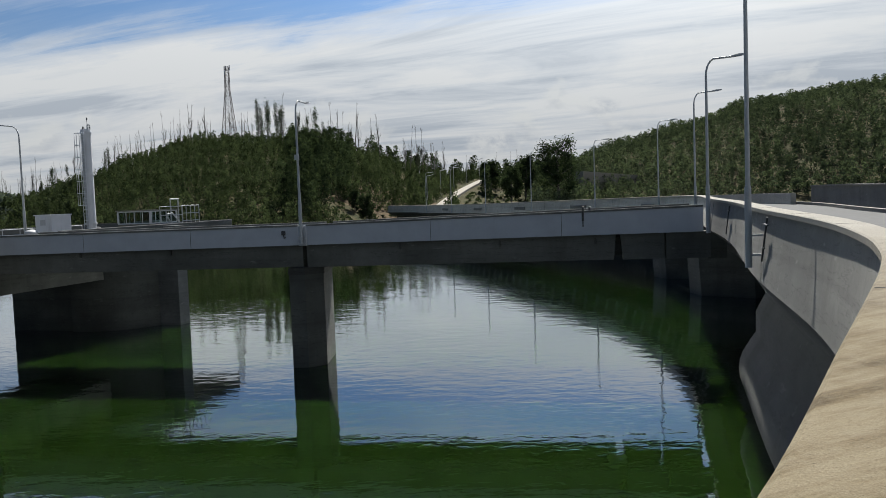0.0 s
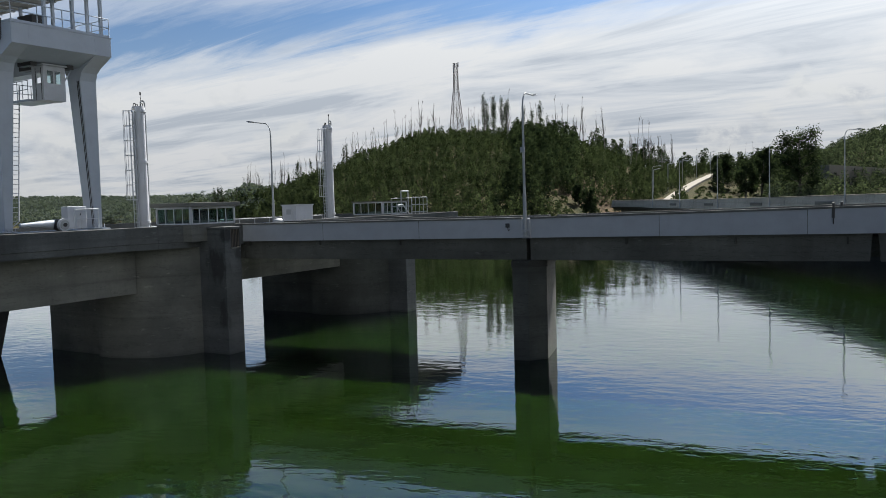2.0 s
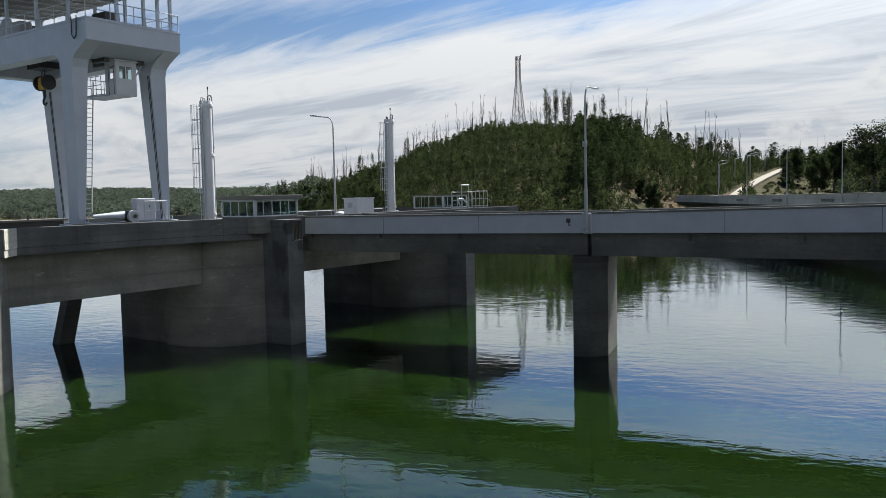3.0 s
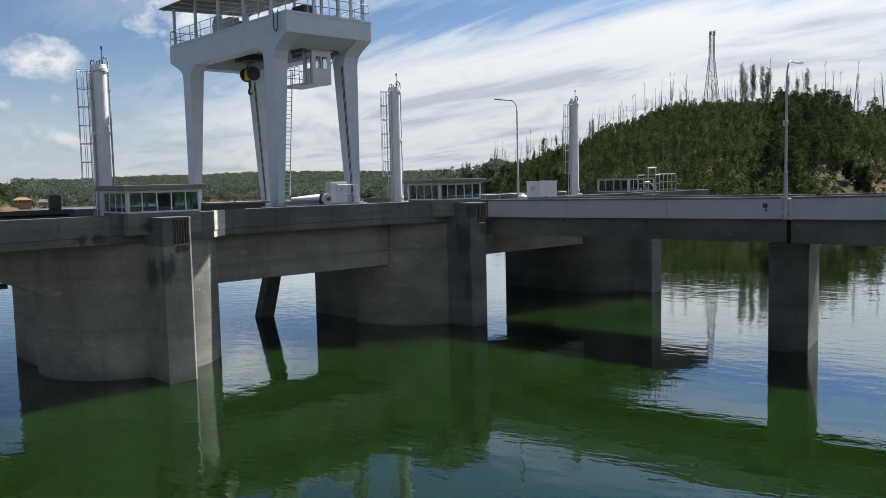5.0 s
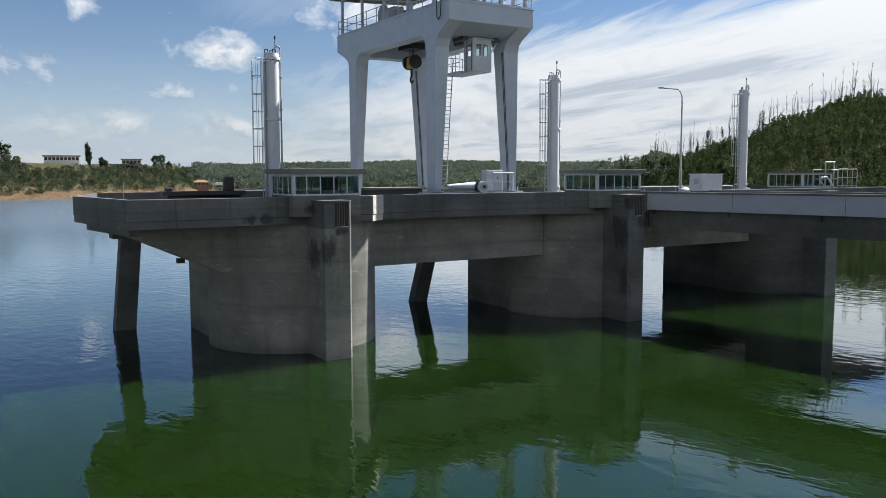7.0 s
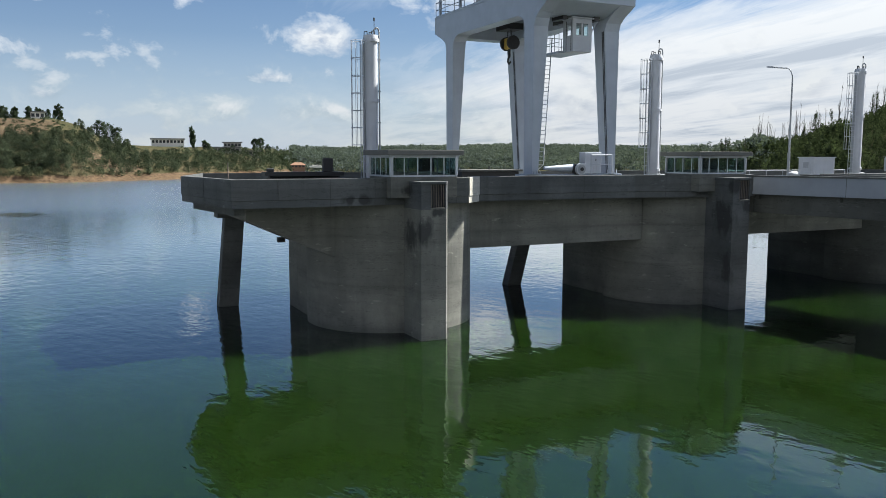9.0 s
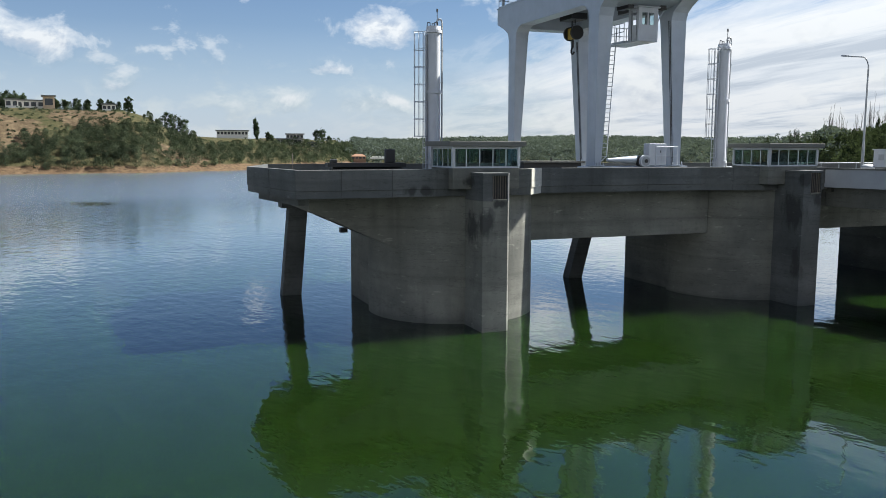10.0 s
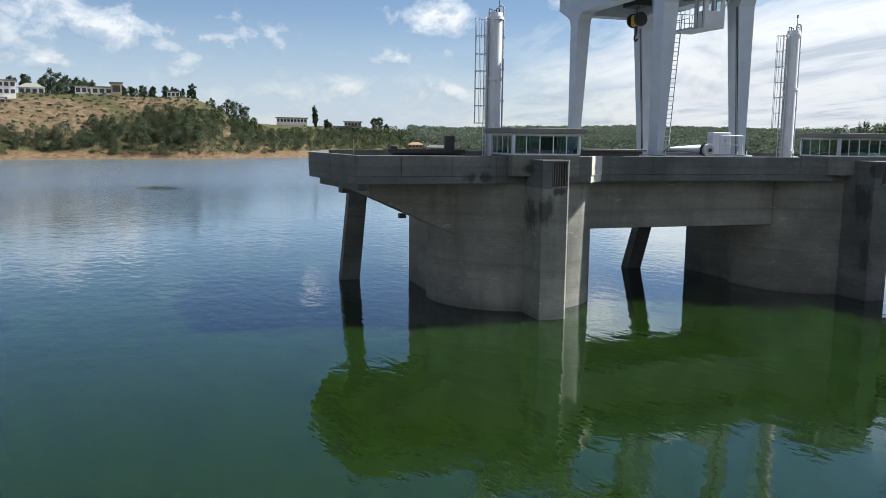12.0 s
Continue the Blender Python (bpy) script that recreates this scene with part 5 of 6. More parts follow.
part("lifting_lug", B(3.3, 3.9, 0.3, 0.6, 1.2, 2.0, bevel=0.04), M_DARKSTEEL, pile)
part("lifting_lug", B(0.0, 0.4, 0.3, 0.6, 1.2, 1.4, bevel=0.04), M_DARKSTEEL, pile)
cover_t = thing("stored_gate_cover", row(4.6, 7.6, DECK), "stack of dark steel covers under a pale top sheet", "steel stack")
for z in (0.0, 0.42, 0.84):
    part("beam", B(0, 4.0, 0.15, 1.9, z, z + 0.34, bevel=0.02), M_DARKSTEEL, cover_t)
part("top_sheet", B(-0.1, 4.2, 0.0, 2.0, 1.19, 1.30), M_ROOF, cover_t, "pale weathered top sheet")
part("bollard_stub", rod(bmesh.new(), (2.3, 0.9, 1.30), (2.3, 0.9, 1.50), 0.07), M_DARKSTEEL, cover_t)
rod_t = thing("marker_post", row(-9.6, 6.6, DECK), "thin rusty marker post at the deck edge", "post")
part("post", rod(bmesh.new(), (0, 0, 0), (0, 0, 1.75), 0.025), M_MAST, rod_t)
# bollards on the bridge parapet
for s in (15.75, 16.12):
    bollard = thing("black_post", BRIDGE @ pose(s, -0.02 if s < 16 else 0.25, 7.6), "short black post clamped to the bridge parapet", "post", "parapet posts")
    part("shaft", B(-0.06, 0.06, -0.05, 0.05, 0.3, 1.08, bevel=0.02), M_DARKSTEEL, bollard)
    part("clamp", B(-0.03, 0.03, -0.04, 0.04, 0.0, 0.3), M_DARKSTEEL, bollard)

# ---- vegetation ----
rng = np.random.default_rng(7)


def leaf_cloud(name, mat, centres, sizes, per, leaf, label, shape="cone", category="bushes", upright=0.0):
    """Many small leaf blades gathered into clumps, as one mesh. sizes: (radius, height) for each clump."""
    centres, sizes = np.asarray(centres, float), np.asarray(sizes, float)
    n = len(centres)
    k = np.repeat(np.arange(n), per)
    u = rng.random(n * per)
    h = u ** 0.75
    wide = np.sqrt(np.clip(1 - h, 0, 1)) * 0.85 + 0.15 if shape == "cone" else np.sqrt(np.clip(1 - (2 * h - 1) ** 2, 0.02, 1))
    ang, rad = rng.random(n * per) * 2 * np.pi, np.sqrt(rng.random(n * per)) * wide
    rad *= 0.75 + 0.5 * np.sin(ang * 3 + k * 1.7) ** 2
    pos = np.stack([np.cos(ang) * rad * sizes[k, 0], np.sin(ang) * rad * sizes[k, 0], h * sizes[k, 1]], 1) + centres[k]
    d1 = rng.normal(size=(n * per, 3)) + np.array([0, 0, upright])
    d1 /= np.linalg.norm(d1, axis=1)[:, None]
    d2 = np.cross(d1, rng.normal(size=(n * per, 3)))
    d2 /= np.linalg.norm(d2, axis=1)[:, None] + 1e-9
    s = leaf * (0.6 + 0.8 * rng.random(n * per))[:, None]
    quads = np.stack([pos - d1 * s, pos + d2 * s * 0.45, pos + d1 * s, pos - d2 * s * 0.45], 1).reshape(-1, 3)
    f = np.repeat(np.array([outward(math.degrees(math.atan2(c[0], c[1]))) for c in centres])[k], 4)[:, None]
    quads = (quads - (0, 0, EYE_LEVEL)) * f + (0, 0, EYE_LEVEL)
    return cloud_mesh(name, mat, quads, label, category)


def quad_mesh(name, mat, quads):
    m = len(quads) // 4
    me = bpy.data.meshes.new(name)
    me.vertices.add(len(quads))
    me.vertices.foreach_set("co", quads.astype(np.float32).ravel())
    me.loops.add(m * 4)
    me.loops.foreach_set("vertex_index", np.arange(m * 4, dtype=np.int32))
    me.polygons.add(m)
    me.polygons.foreach_set("loop_start", np.arange(0, m * 4, 4, dtype=np.int32))
    me.update(calc_edges=True)
    me.materials.append(mat)
    return me


def cloud_mesh(name, mat, quads, label, category):
    return tagged(new(name, quad_mesh(name, mat, quads)), label, category, kind="stuff")


def scatter(az0, az1, f0, f1, step, keep=None, drop=0.0):
    """Places on the land between two azimuths and two parts of the way from waterline to crest."""
    out = []
    az = az0
    while az < az1:
        rs, rc, top = ring_value(az, LAND)
        r = rs + (rc - rs) * f0
        while r < rs + (rc - rs) * f1:
            a = az + rng.normal() * 0.35 * math.degrees(step / r)
            q = r + rng.normal() * step * 0.5
            x, y = math.sin(math.radians(a)) * q, math.cos(math.radians(a)) * q
            if rng.random() > drop and (keep is None or keep(x, y)):
                out.append((x, y, land_height(x, y) - 0.3))
            r += step * (0.8 + 0.4 * rng.random())
        az += math.degrees(step / (rs + (rc - rs) * 0.5))
    return out


def on_road(x, y):
    r, az = math.hypot(x, y), math.degrees(math.atan2(x, y))
    return 150 < r < 320 and abs(az - (-1.3 + (r - 165) * 0.033)) < 0.8


def glade(x, y):
    """The open grassy slope beside the hill road."""
    az = math.degrees(math.atan2(x, y))
    return 0.4 < az < 5.4 + 0.8 * noise.noise(Vector((x * 0.05, y * 0.05, 3))) and math.hypot(x, y) < 262


def hill_ok(x, y):
    return math.hypot(x + 13.5, y - 163) > 14 + 5 * noise.noise(Vector((x * 0.1, y * 0.1, 0))) and not on_road(x, y) and not glade(x, y)


def sized(n, r0, r1, h0, h1):
    f = rng.random(n)
    return np.stack([r0 + (r1 - r0) * f, h0 + (h1 - h0) * (0.6 * f + 0.4 * rng.random(n))], 1)


spots = scatter(-31, 3.2, 0.006, 1.06, 2.0, hill_ok)
leaf_cloud("hillside_bushes", M_BUSH, spots, sized(len(spots), 0.6, 1.25, 1.6, 5.4), 92, 0.22, "dense young green eucalyptus covering the hill", upright=1.3)
spots = scatter(-9.5, -2.5, 0.03, 0.5, 2.2, None, 0.55) + scatter(0.2, 7.0, 0.02, 0.7, 2.4, lambda x, y: not on_road(x, y), 0.25)
leaf_cloud("slope_scrub", M_BUSH, spots, sized(len(spots), 0.5, 1.0, 0.5, 1.3), 40, 0.24, "sparse scrub on the bare earth slope", category="scrub")
spots = scatter(3.2, 33, 0.10, 1.15, 3.0, lambda x, y: not on_road(x, y) and not glade(x, y))
leaf_cloud("valley_forest", M_BUSH_RIGHT, spots, sized(len(spots), 1.0, 2.3, 2.0, 6.0), 78, 0.34, "dark green forest on the slope behind the dam", category="forest")
spots = scatter(-10.6, -6.6, 0.14, 0.98, 4.0, hill_ok) + scatter(-5.5, 2.0, 0.85, 1.1, 5.5) + scatter(2.6, 7.2, 0.35, 0.75, 6.5, lambda x, y: not on_road(x, y))
leaf_cloud("dark_hill_trees", M_LEAF_DARK, spots, sized(len(spots), 1.2, 2.5, 4.0, 9.5), 340, 0.27, "tall dark trees in a fold of the hill", category="trees")
# lake banks
spots = scatter(-84.6, -80.4, 1.02, 1.16, 3.0) + scatter(-79.0, -74.2, 1.0, 1.07, 3.2)
leaf_cloud("garden_trees", M_LEAF_GARDEN, spots, [(s[0], s[1] * (1.6 if math.degrees(math.atan2(p[0], p[1])) < -80 else 1.0)) for s, p in zip(sized(len(spots), 0.8, 1.5, 2.8, 5.4), spots)], 240, 0.30, "dark garden trees and hedges on the hilltop", category="trees")
spots = scatter(-73.4, -70.4, 0.40, 0.85, 3.4)
leaf_cloud("spur_trees", M_LEAF_FAR, spots, sized(len(spots), 0.9, 1.6, 2.0, 4.6), 240, 0.24, "dark green trees on the spur beside the hill", category="trees")
spots = scatter(-96, -74.5, 0.06, 0.19, 3.4) + scatter(-80.8, -77.6, 0.16, 0.34, 3.4) + scatter(-77.6, -73.6, 0.16, 0.50, 3.4)
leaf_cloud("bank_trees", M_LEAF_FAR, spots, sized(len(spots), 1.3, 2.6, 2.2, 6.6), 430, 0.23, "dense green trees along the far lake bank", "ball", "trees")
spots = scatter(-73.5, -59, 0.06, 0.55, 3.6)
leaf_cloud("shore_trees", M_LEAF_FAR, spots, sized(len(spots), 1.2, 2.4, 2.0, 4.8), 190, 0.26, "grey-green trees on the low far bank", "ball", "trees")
spots = scatter(-96, -74.5, 0.20, 1.02, 3.2, None, 0.35)
leaf_cloud("hilltop_scrub", M_LEAF_FAR, spots, sized(len(spots), 0.5, 1.3, 0.4, 1.2), 36, 0.30, "low scrub on the bank's upper edge", "ball", "scrub")
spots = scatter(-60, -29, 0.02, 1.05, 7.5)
leaf_cloud("distant_forest", M_LEAF_HAZY, spots, sized(len(spots), 2.6, 5.2, 3.2, 7.0), 84, 0.72, "distant wooded ridge across the lake", "ball", "forest")
spots = scatter(-33, -24, 0.0, 0.5, 4.5)
leaf_cloud("point_trees", M_BUSH, spots, sized(len(spots), 1.0, 2.2, 3.0, 7.6), 190, 0.32, "dark trees on the wooded point", category="trees")


def bare_tree_mesh(seed, height, twigs, tufts):
    """A slim burnt trunk with short upright limbs."""
    r = random.Random(seed)
    trunk, limbs = bmesh.new(), bmesh.new()
    pts = [Vector((0, 0, -1))]
    lean = r.uniform(-0.10, 0.10)
    for i in range(1, 7):
        pts.append(Vector((pts[-1].x + r.uniform(-0.16, 0.16) + lean, pts[-1].y + r.uniform(-0.16, 0.16), height * i / 6)))
    for i in range(6):
        rod(trunk, pts[i], pts[i + 1], 0.15 * (1 - i / 6.6), 0.15 * (1 - (i + 1) / 6.6), 6)
    ends = []
    for i in range(twigs):
        f = r.uniform(0.32, 0.95)
        k = min(5, int(f * 6))
        p = pts[k].lerp(pts[k + 1], f * 6 - k)
        a, l = r.uniform(0, 6.28), r.uniform(0.8, 3.4) * (1.3 - f)
        out = Vector((math.cos(a), math.sin(a), 0))
        knee = p + out * l * 0.24 + Vector((0, 0, l * 0.30))
        q = knee + out * l * 0.20 + Vector((0, 0, l * 0.75))
        rod(limbs, p, knee, 0.04, 0.028, 4)
        rod(limbs, knee, q, 0.028, 0.010, 4)
        for _ in range(3):
            e = knee.lerp(q, r.uniform(0.0, 0.9))
            rod(limbs, e, e + Vector((r.uniform(-0.35, 0.35), r.uniform(-0.35, 0.35), r.uniform(0.3, 0.9))), 0.02, 0.01, 3)
        ends += [q, knee, p.lerp(q, 0.7)]
    leaves = None
    if tufts:
        quads = []
        for e in ends:
            for _ in range(11):
                c = e + Vector((r.gauss(0, 0.26), r.gauss(0, 0.26), r.gauss(0, 0.8)))
                d1 = Vector((r.gauss(0, 1), r.gauss(0, 1), r.gauss(0, 1))).normalized() * 0.17
                d2 = d1.cross(Vector((r.gauss(0, 1), r.gauss(0, 1), r.gauss(0, 1)))).normalized() * 0.10
                quads += [c - d1, c + d2, c + d1, c - d2]
        leaves = np.array(quads)
    return trunk, limbs, leaves


def bare_tree(seed, height, twigs, tufts):
    t = thing("burnt_tree", pose(0, 0, -500), "slim burnt tree with dark regrowth tufts on the hilltop" if tufts else "slim bare burnt tree standing on the hilltop", "tree", "burnt trees")
    trunk, limbs, leaves = bare_tree_mesh(seed, height, twigs, tufts)
    part("trunk", trunk, M_WOOD, t)
    tagged(part("branchwork", limbs, M_WOOD, t), kind="stuff")
    if leaves is not None:
        ob = tagged(new("tuft", quad_mesh("tuft", M_LEAF_DARK, leaves)), kind="stuff")
        ob.parent = t
    return t


bare_kinds = [bare_tree(i, 8.0 + 1.3 * i, 4 + i, False) for i in range(6)]
tuft_kinds = [bare_tree(20 + i, 10.5 + 1.3 * i, 20, True) for i in range(4)]
# azimuth range, number, smallest and largest scale, whether with tufts
STANDS = [(-29.5, -24.0, 34, 0.75, 1.2, 0), (-24.0, -17.0, 40, 0.6, 1.15, 0), (-17.0, -13.0, 22, 0.65, 1.15, 0), (-28.5, -22.0, 7, 0.6, 0.9, 1), (-13.2, -10.6, 7, 0.95, 1.25, 1), (-13.0, -8.5, 9, 0.9, 1.4, 0),
          (-10.5, -7.0, 5, 0.7, 1.0, 1), (-8.5, -4.4, 15, 0.95, 1.4, 0), (-3.4, 0.0, 20, 0.8, 1.1, 0), (-2.2, -0.3, 5, 0.6, 0.75, 1), (0.0, 6.0, 9, 0.5, 0.8, 0), (-31.5, -29.6, 5, 0.8, 1.1, 1)]
r_tree = random.Random(11)
used = set()
for az0, az1, n, s0, s1, tuft in STANDS:
    for i in range(n):
        az = r_tree.uniform(az0, az1)
        rs, rc, top = ring_value(az, LAND)
        q = rc - r_tree.uniform(0, 16) if az < -4 else rc - r_tree.uniform(0, 30)
        if az < -29.5:
            q = rs + 14
        x, y = math.sin(math.radians(az)) * q, math.cos(math.radians(az)) * q
        src = r_tree.choice(tuft_kinds if tuft else bare_kinds)
        m = pose(*far_place(x, y, land_height(x, y) - 0.5), r_tree.uniform(-3, 3), r_tree.uniform(-3, 3), r_tree.uniform(0, 360))
        s = r_tree.uniform(s0, s1) * outward(az)
        if src in used:
            ob = copy_thing(src, m)
        else:
            ob = src
            used.add(src)
            ob.matrix_basis = m
        ob.scale = (s, s, s)


def leafy_tree(m, height, spread, seed, label, lean=0.0, low=0.25, mat=None, blades=1500, leaf=0.34, name="broadleaf_tree"):
    r = random.Random(seed)
    t = thing(name, m, label, "tree", "single trees")
    trunk = bmesh.new()
    pts = [Vector((0, 0, -0.5))]
    for i in range(1, 7):
        pts.append(Vector((pts[-1].x + r.uniform(-0.2, 0.2) + lean, pts[-1].y + r.uniform(-0.2, 0.2), height * 0.92 * i / 6)))
    for i in range(6):
        rod(trunk, pts[i], pts[i + 1], height * 0.026 * (1 - i / 7), height * 0.026 * (1 - (i + 1) / 7), 8)
    part("trunk", trunk, M_WOOD, t)
    ends = [pts[-1]]
    for i in range(14):
        f = low + (0.95 - low) * (i + r.random()) / 14
        k = min(5, int(f * 6))
        p = pts[k].lerp(pts[k + 1], f * 6 - k)
        a = i * 2.4 + r.uniform(-0.4, 0.4)
        l = spread * r.uniform(0.65, 1.1) * math.sqrt(max(0.12, 1 - ((f - 0.55) / 0.5) ** 2))
        q = p + Vector((math.cos(a) * l, math.sin(a) * l, l * r.uniform(0.25, 0.6)))
        limb = rod(bmesh.new(), p, q, height * 0.009, height * 0.003, 5)
        part("limb", limb, M_WOOD, t)
        ends += [q, p.lerp(q, 0.55), p.lerp(q, 0.8)]
    quads = []
    for _ in range(blades):
        e = r.choice(ends)
        c = e + Vector((r.gauss(0, spread * 0.17), r.gauss(0, spread * 0.17), r.gauss(0, max(spread * 0.14, height * 0.045))))
        d1 = Vector((r.gauss(0, 1), r.gauss(0, 1), r.gauss(0, 1))).normalized() * leaf * r.uniform(0.6, 1.4)
        d2 = d1.cross(Vector((r.gauss(0, 1), r.gauss(0, 1), r.gauss(0, 1)))).normalized() * leaf * 0.5
        quads += [c - d1, c + d2, c + d1, c - d2]
    ob = new("crown", quad_mesh("crown", mat or M_LEAF_DARK, np.array(quads)))
    ob.parent = t
    return t


def at(az, r, dz=0.0, turn=0.0):
    x, y = math.sin(math.radians(az)) * r, math.cos(math.radians(az)) * r
    return pose(*far_place(x, y, land_height(x, y) + dz), 0, 0, turn) @ Matrix.Scale(outward(az), 4)


leafy_tree(at(7.5, 205, -0.5), 17.0, 4.6, 3, "large dark broad-crowned tree behind the dam", blades=6500, leaf=0.26)
leafy_tree(at(5.2, 215, -0.5), 12.5, 2.2, 4, "dark narrow tree beside the hill road", 0.12, blades=4200, leaf=0.25)
leafy_tree(at(4.2, 205, -0.5), 10.0, 2.3, 5, "dark bushy tree beside the hill road", blades=4200, leaf=0.25)
leafy_tree(at(2.8, 230, -0.5), 9.5, 2.5, 6, "dark leafy tree near the hill road", blades=4200, leaf=0.25)
leafy_tree(at(6.4, 240, -0.5), 8.0, 2.4, 9, "dark leafy tree in the valley", blades=3600, leaf=0.25)
leafy_tree(at(-5.9, 158, -0.3), 7.0, 1.4, 7, "small dark tree on the bare earth slope", 0.05, 0.3, blades=2600, leaf=0.2)
leafy_tree(at(-6.6, 168, -0.3), 5.5, 1.1, 8, "thin dark tree on the bare earth slope", blades=1500, leaf=0.2)
leafy_tree(at(-31.2, 300, -0.5), 13.0, 2.3, 10, "dark slender tree on the wooded point", 0.0, 0.35, blades=1100, leaf=0.4)
leafy_tree(at(-30.4, 290, -0.5), 14.0, 1.5, 12, "thin open-crowned tree on the wooded point", 0.1, 0.5, blades=500, leaf=0.35)
leafy_tree(at(-66.75, 440, -0.5), 11.5, 1.5, 13, "tall narrow poplar on the far bank", 0, 0.12, M_LEAF_GARDEN, 2400, 0.34, "poplar_tree")
for i, (az, r, h) in enumerate([(-68.9, 446, 3.5), (-66.0, 446, 5.0), (-65.7, 446, 4.0), (-64.2, 448, 4.5), (-62.7, 470, 7.0), (-62.3, 472, 8.0), (-61.9, 470, 6.5), (-61.0, 480, 6.5), (-60.7, 484, 5.0), (-72.4, 405, 9.0), (-71.9, 410, 10.0), (-71.4, 410, 8.0),
                                (-74.7, 402, 6.5), (-75.8, 406, 4.5), (-76.4, 408, 6.0), (-77.2, 405, 5.5), (-77.8, 410, 6.5), (-78.4, 405, 5.0), (-79.0, 408, 5.5), (-82.2, 412, 9.0), (-82.6, 410, 10.5), (-83.1, 412, 12.0), (-83.4, 410, 9.0), (-81.6, 415, 9.0), (-81.2, 415, 8.0), (-80.8, 415, 7.0), (-84.6, 405, 9.0), (-85.3, 400, 8.0)]):
    leafy_tree(at(az, r, -0.4), h, h * 0.26, 40 + i, "dark rounded garden tree on the far bank" if h < 7 else "tall dark garden tree on the far bank", 0, 0.04, M_LEAF_GARDEN, 1300, 0.32, "garden_tree")

# ---- lattice mast ----
mast = thing("lattice_mast", at(-14.85, 292, -0.5), "tall red-brown lattice radio mast on the hill", "mast")
MH = 28.5


def half(z):
    return 2.6 + (0.72 - 2.6) * min(1, z / (MH * 0.72)) - 0.2 * max(0, z / MH - 0.72)


for sx, sy in ((-1, -1), (1, -1), (1, 1), (-1, 1)):
    part("leg", pipe(bmesh.new(), [(sx * half(z), sy * half(z), z) for z in (0, MH * 0.36, MH * 0.72, MH)], 0.10, 5), M_MAST, mast)
levels = [0, 4.2, 8.0, 11.2, 14.0, 16.4, 18.6, 20.6, 22.6, 24.6, 26.6, 28.5]
for z0, z1 in zip(levels, levels[1:]):
    for i in range(4):
        c = [(-1, -1), (1, -1), (1, 1), (-1, 1)]
        (ax, ay), (bx, by) = c[i], c[(i + 1) % 4]
        bm = bmesh.new()
        rod(bm, (ax * half(z0), ay * half(z0), z0), (bx * half(z1), by * half(z1), z1), 0.045, n=4)
        rod(bm, (bx * half(z0), by * half(z0), z0), (ax * half(z1), ay * half(z1), z1), 0.045, n=4)
        rod(bm, (ax * half(z1), ay * half(z1), z1), (bx * half(z1), by * half(z1), z1), 0.045, n=4)
        part("bracing", bm, M_MAST, mast)
for z, a in ((27.4, 0), (27.4, 2.1), (25.8, 4.2)):
    part("panel_antenna", B(math.cos(a) * 1.0 - 0.16, math.cos(a) * 1.0 + 0.16, math.sin(a) * 1.0 - 0.16, math.sin(a) * 1.0 + 0.16, z - 0.2, z + 1.5), M_WHITE, mast)

# ---- hill road ----
bm = bmesh.new()
line = []
for i in range(24):
    r = 165 + i * 6.2
    az = -1.3 + (r - 165) * 0.033
    x, y = math.sin(math.radians(az)) * r, math.cos(math.radians(az)) * r
    z = 7.6 + max(0, (r - 180)) * 0.080
    line.append(far_place(x, y, z))
hill_road = sweep(bm, line, [(-1.75, -2.4), (-1.75, 0), (1.75, 0), (1.75, -2.4)])
tagged(link("road", hill_road, M_HILLROAD), "pale concrete road climbing the hill", "road", kind="structure")
for i in (4, 8, 12, 16, 20):
    x, y, z = line[i]
    post = thing("road_lamp", pose(x - 5.4, y, z), "small street lamp beside the hill road", "street lamp", "hill road lamps")
    part("pole", rod(bmesh.new(), (0, 0, -4.8), (0, 0, 8.8), 0.14), M_GALV, post)
    part("arm", rod(bmesh.new(), (0, 0, 8.8), (2.2, 0, 9.3), 0.11), M_GALV, post)
bm = bmesh.new()
line = []
for i in range(10):
    az, r = 8.6 + i * 0.42, 232 + i * 1.5
    x, y = math.sin(math.radians(az)) * r, math.cos(math.radians(az)) * r
    line.append(far_place(x, y, 15.4 - i * 0.16))
tagged(link("track", sweep(bm, line, [(-4.8, -11), (-4.8, 0), (4.8, 0), (4.8, -11)]), M_HILLROAD), "pale dirt track across the valley slope", "track", kind="structure")

# ---- buildings on the far bank ----


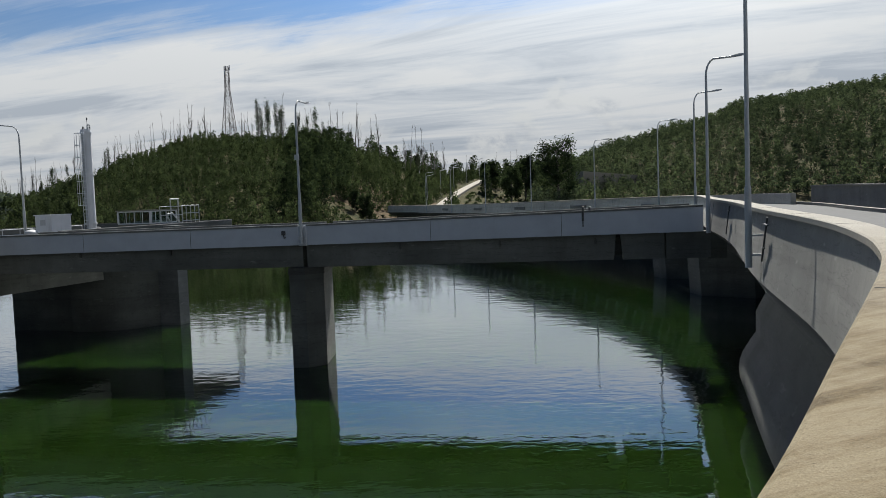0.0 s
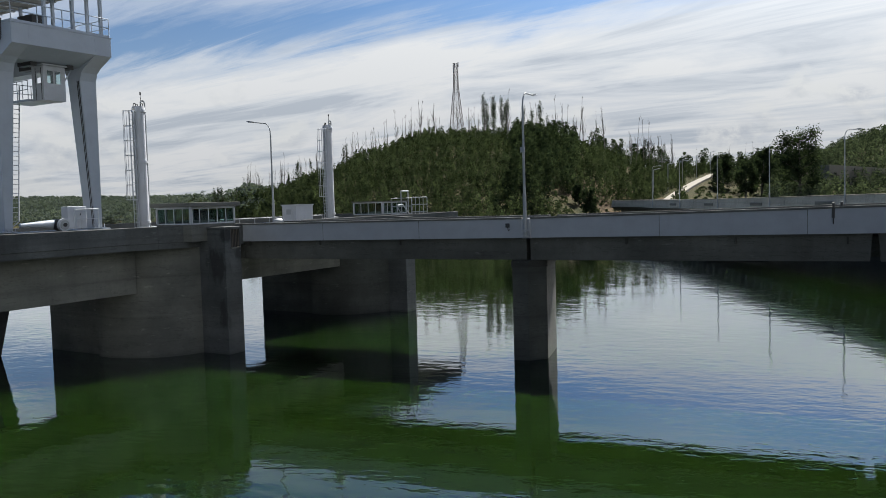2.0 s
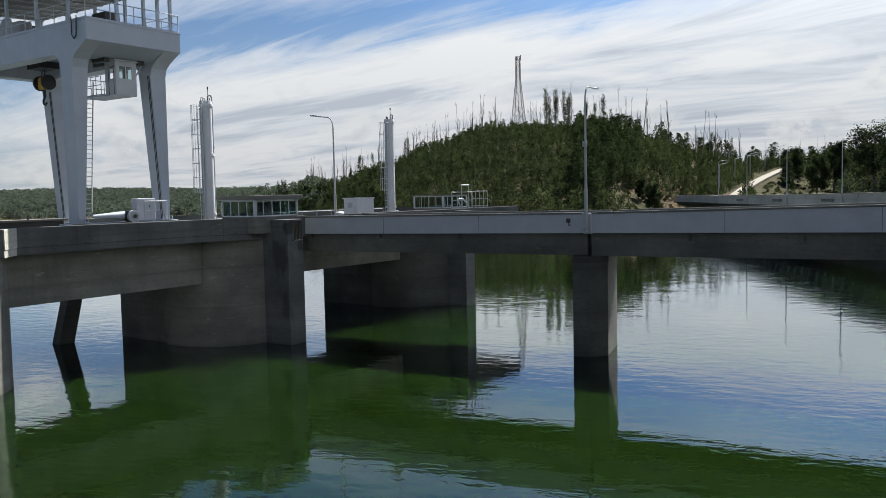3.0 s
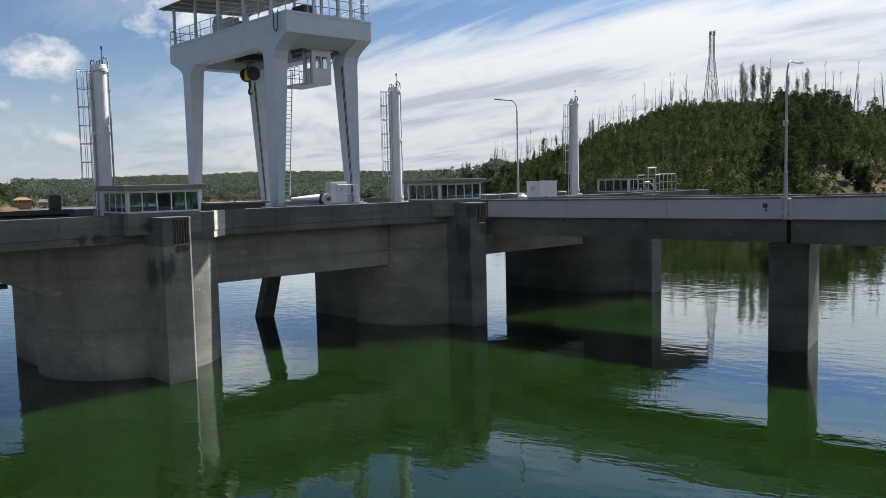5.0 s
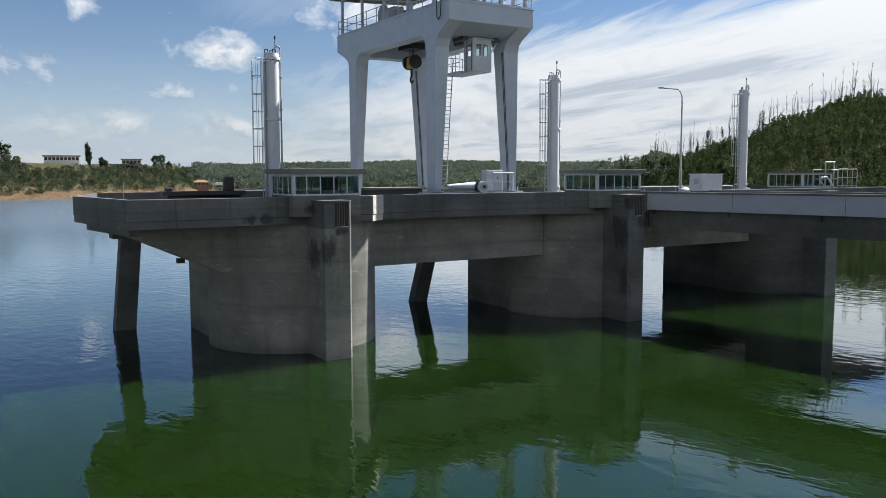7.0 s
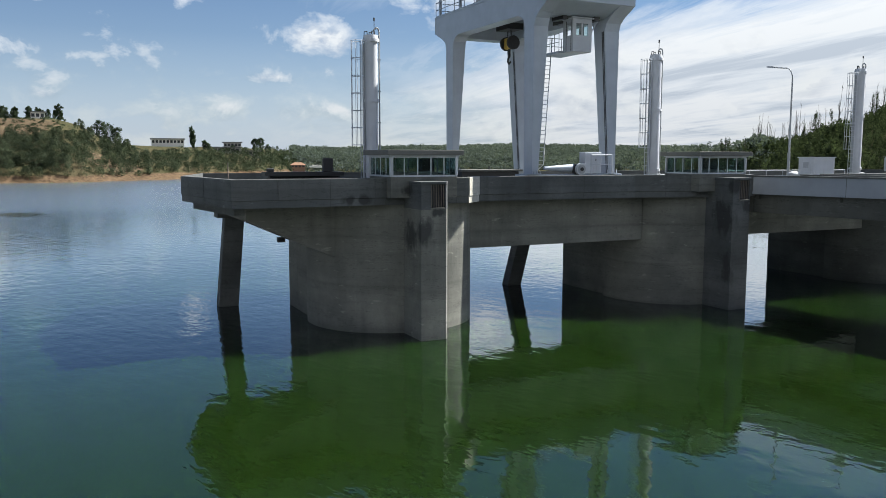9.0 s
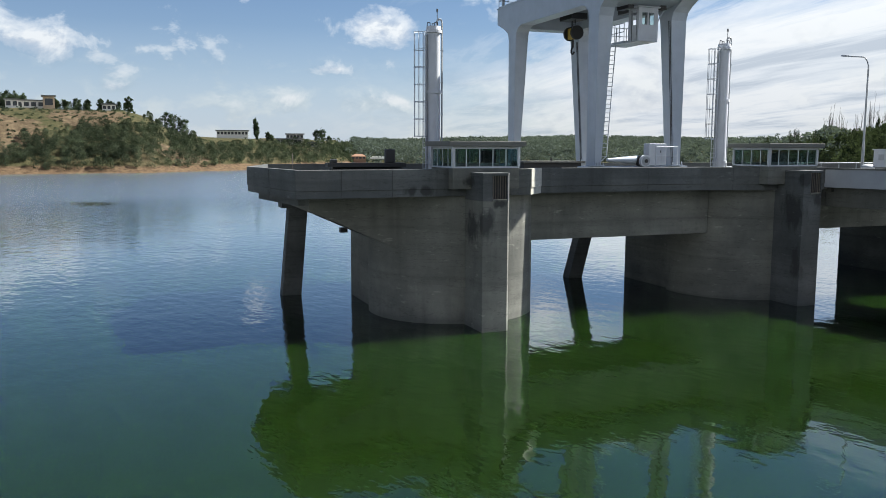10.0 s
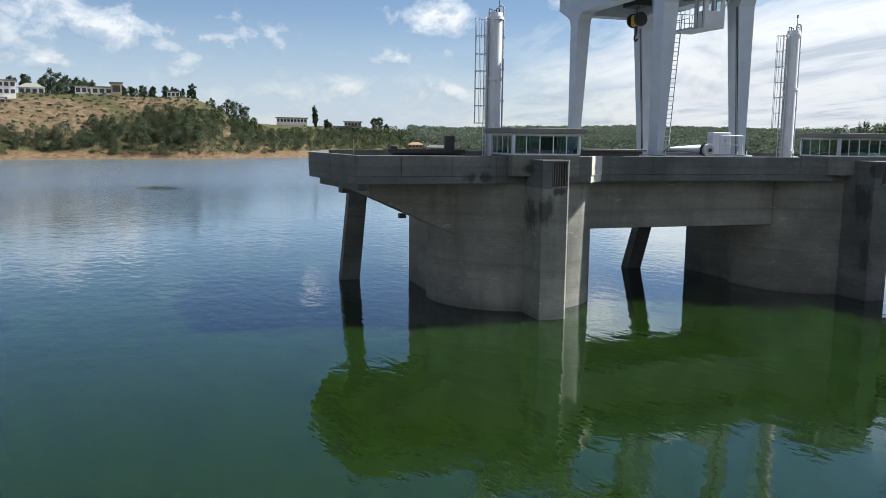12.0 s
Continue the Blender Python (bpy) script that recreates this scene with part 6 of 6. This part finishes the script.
def building(m, w, d, h, label, wall, storeys=1, bays=4, flat=True, roof_mat=None, name="lake_house"):
    """Front towards -y of its own axes."""
    t = thing(name, m, label, "building", "far bank buildings")
    part("wall", B(-w / 2, w / 2, 0, d, -3, h), wall, t)
    if flat:
        part("roof", B(-w / 2 - 0.6, w / 2 + 0.6, -0.8, d + 0.5, h, h + 0.5), roof_mat or M_ROOF, t)
    else:
        part("roof", hull(bmesh.new(), [(-w / 2 - 0.4, -0.5, h), (w / 2 + 0.4, -0.5, h), (w / 2 + 0.4, d + 0.5, h), (-w / 2 - 0.4, d + 0.5, h)],
                          [(-w / 2 + d * 0.4, d / 2 - 0.1, h + d * 0.28), (w / 2 - d * 0.4, d / 2 - 0.1, h + d * 0.28), (w / 2 - d * 0.4, d / 2 + 0.1, h + d * 0.28), (-w / 2 + d * 0.4, d / 2 + 0.1, h + d * 0.28)]), roof_mat or M_ROOF, t)
    fh = h / storeys
    for s in range(storeys):
        for i in range(bays):
            x = -w / 2 + w * (i + 0.5) / bays
            win = part("window", B(x - w / bays * 0.34, x + w / bays * 0.34, -0.06, -0.002, s * fh + fh * 0.28, s * fh + fh * 0.82), M_DARKGLASS, t)
            part("frame", B(x - w / bays * 0.37, x + w / bays * 0.37, -0.03, -0.001, s * fh + fh * 0.82, s * fh + fh * 0.88), wall, win)
    return t


def facing(az, r, dz=0.0):
    return at(az, r, dz, -az)


building(facing(-68.3, 438, 1.2), 15.5, 7, 2.4, "long white glazed lake house with a dark flat roof", M_VILLA, 1, 9)
building(facing(-64.6, 442, 0.7), 13, 8, 2.2, "grey terraced house with a flat roof", M_TERRACE, 1, 6, name="terrace_house")
building(facing(-64.2, 449, 2.6), 9, 6, 2.4, "grey upper house with a flat roof", M_TERRACE, 1, 5, name="terrace_house")
building(facing(-62.9, 446, 0.1), 8, 5, 1.9, "low grey garden house", M_TERRACE, 1, 4, name="terrace_house")
building(facing(-79.35, 398, 0.2), 4.6, 6, 5.2, "tall sandstone-coloured house with a plain front", M_TAN, 1, 1, name="square_house")
building(facing(-80.6, 402, 0.0), 14, 7, 3.2, "long white house with a low roof", M_VILLA, 1, 5, name="white_house")
building(facing(-81.4, 398, 0.0), 5, 5, 3.4, "small white house with an arched front", M_VILLA, 1, 2, name="white_house")
building(facing(-84.2, 396, -0.6), 10, 7, 3.0, "white house with a dark hipped roof", M_VILLA, 1, 4, False, name="white_house")
building(facing(-75.9, 400, -0.2), 5.5, 4, 2.6, "small pale garden house", M_VILLA, 1, 3, name="garden_house")
for i, (az, r, dz) in enumerate(((-85.9, 372, 1.5), (-86.5, 366, -4.0), (-86.0, 352, -8.0))):
    building(facing(az, r, dz), 11, 8, 5.5, "white terraced villa stepping down the slope", M_VILLA, 2, 5, name="white_villa")
building(facing(-59.9, 470, 3.4), 8, 5, 1.8, "low orange-brown boathouse by the far shore", M_ORANGE, 1, 4, False, M_ORANGE, "boathouse")
for i in range(5):
    boat = thing("moored_boat", facing(-58.9 + i * 0.22, 466, 5.6), "small white boat drawn up on the far shore", "boat", "boats")
    part("hull", hull(bmesh.new(), [(-1.6, -0.5, 0), (1.6, -0.5, 0), (1.6, 0.5, 0), (-1.6, 0.5, 0)], [(-2.0, -0.8, 0.9), (2.3, -0.8, 0.9), (2.3, 0.8, 0.9), (-2.0, 0.8, 0.9)]), M_VILLA, boat)
    part("cabin", B(-0.6, 0.9, -0.5, 0.5, 0.9, 1.5), M_VILLA, boat)
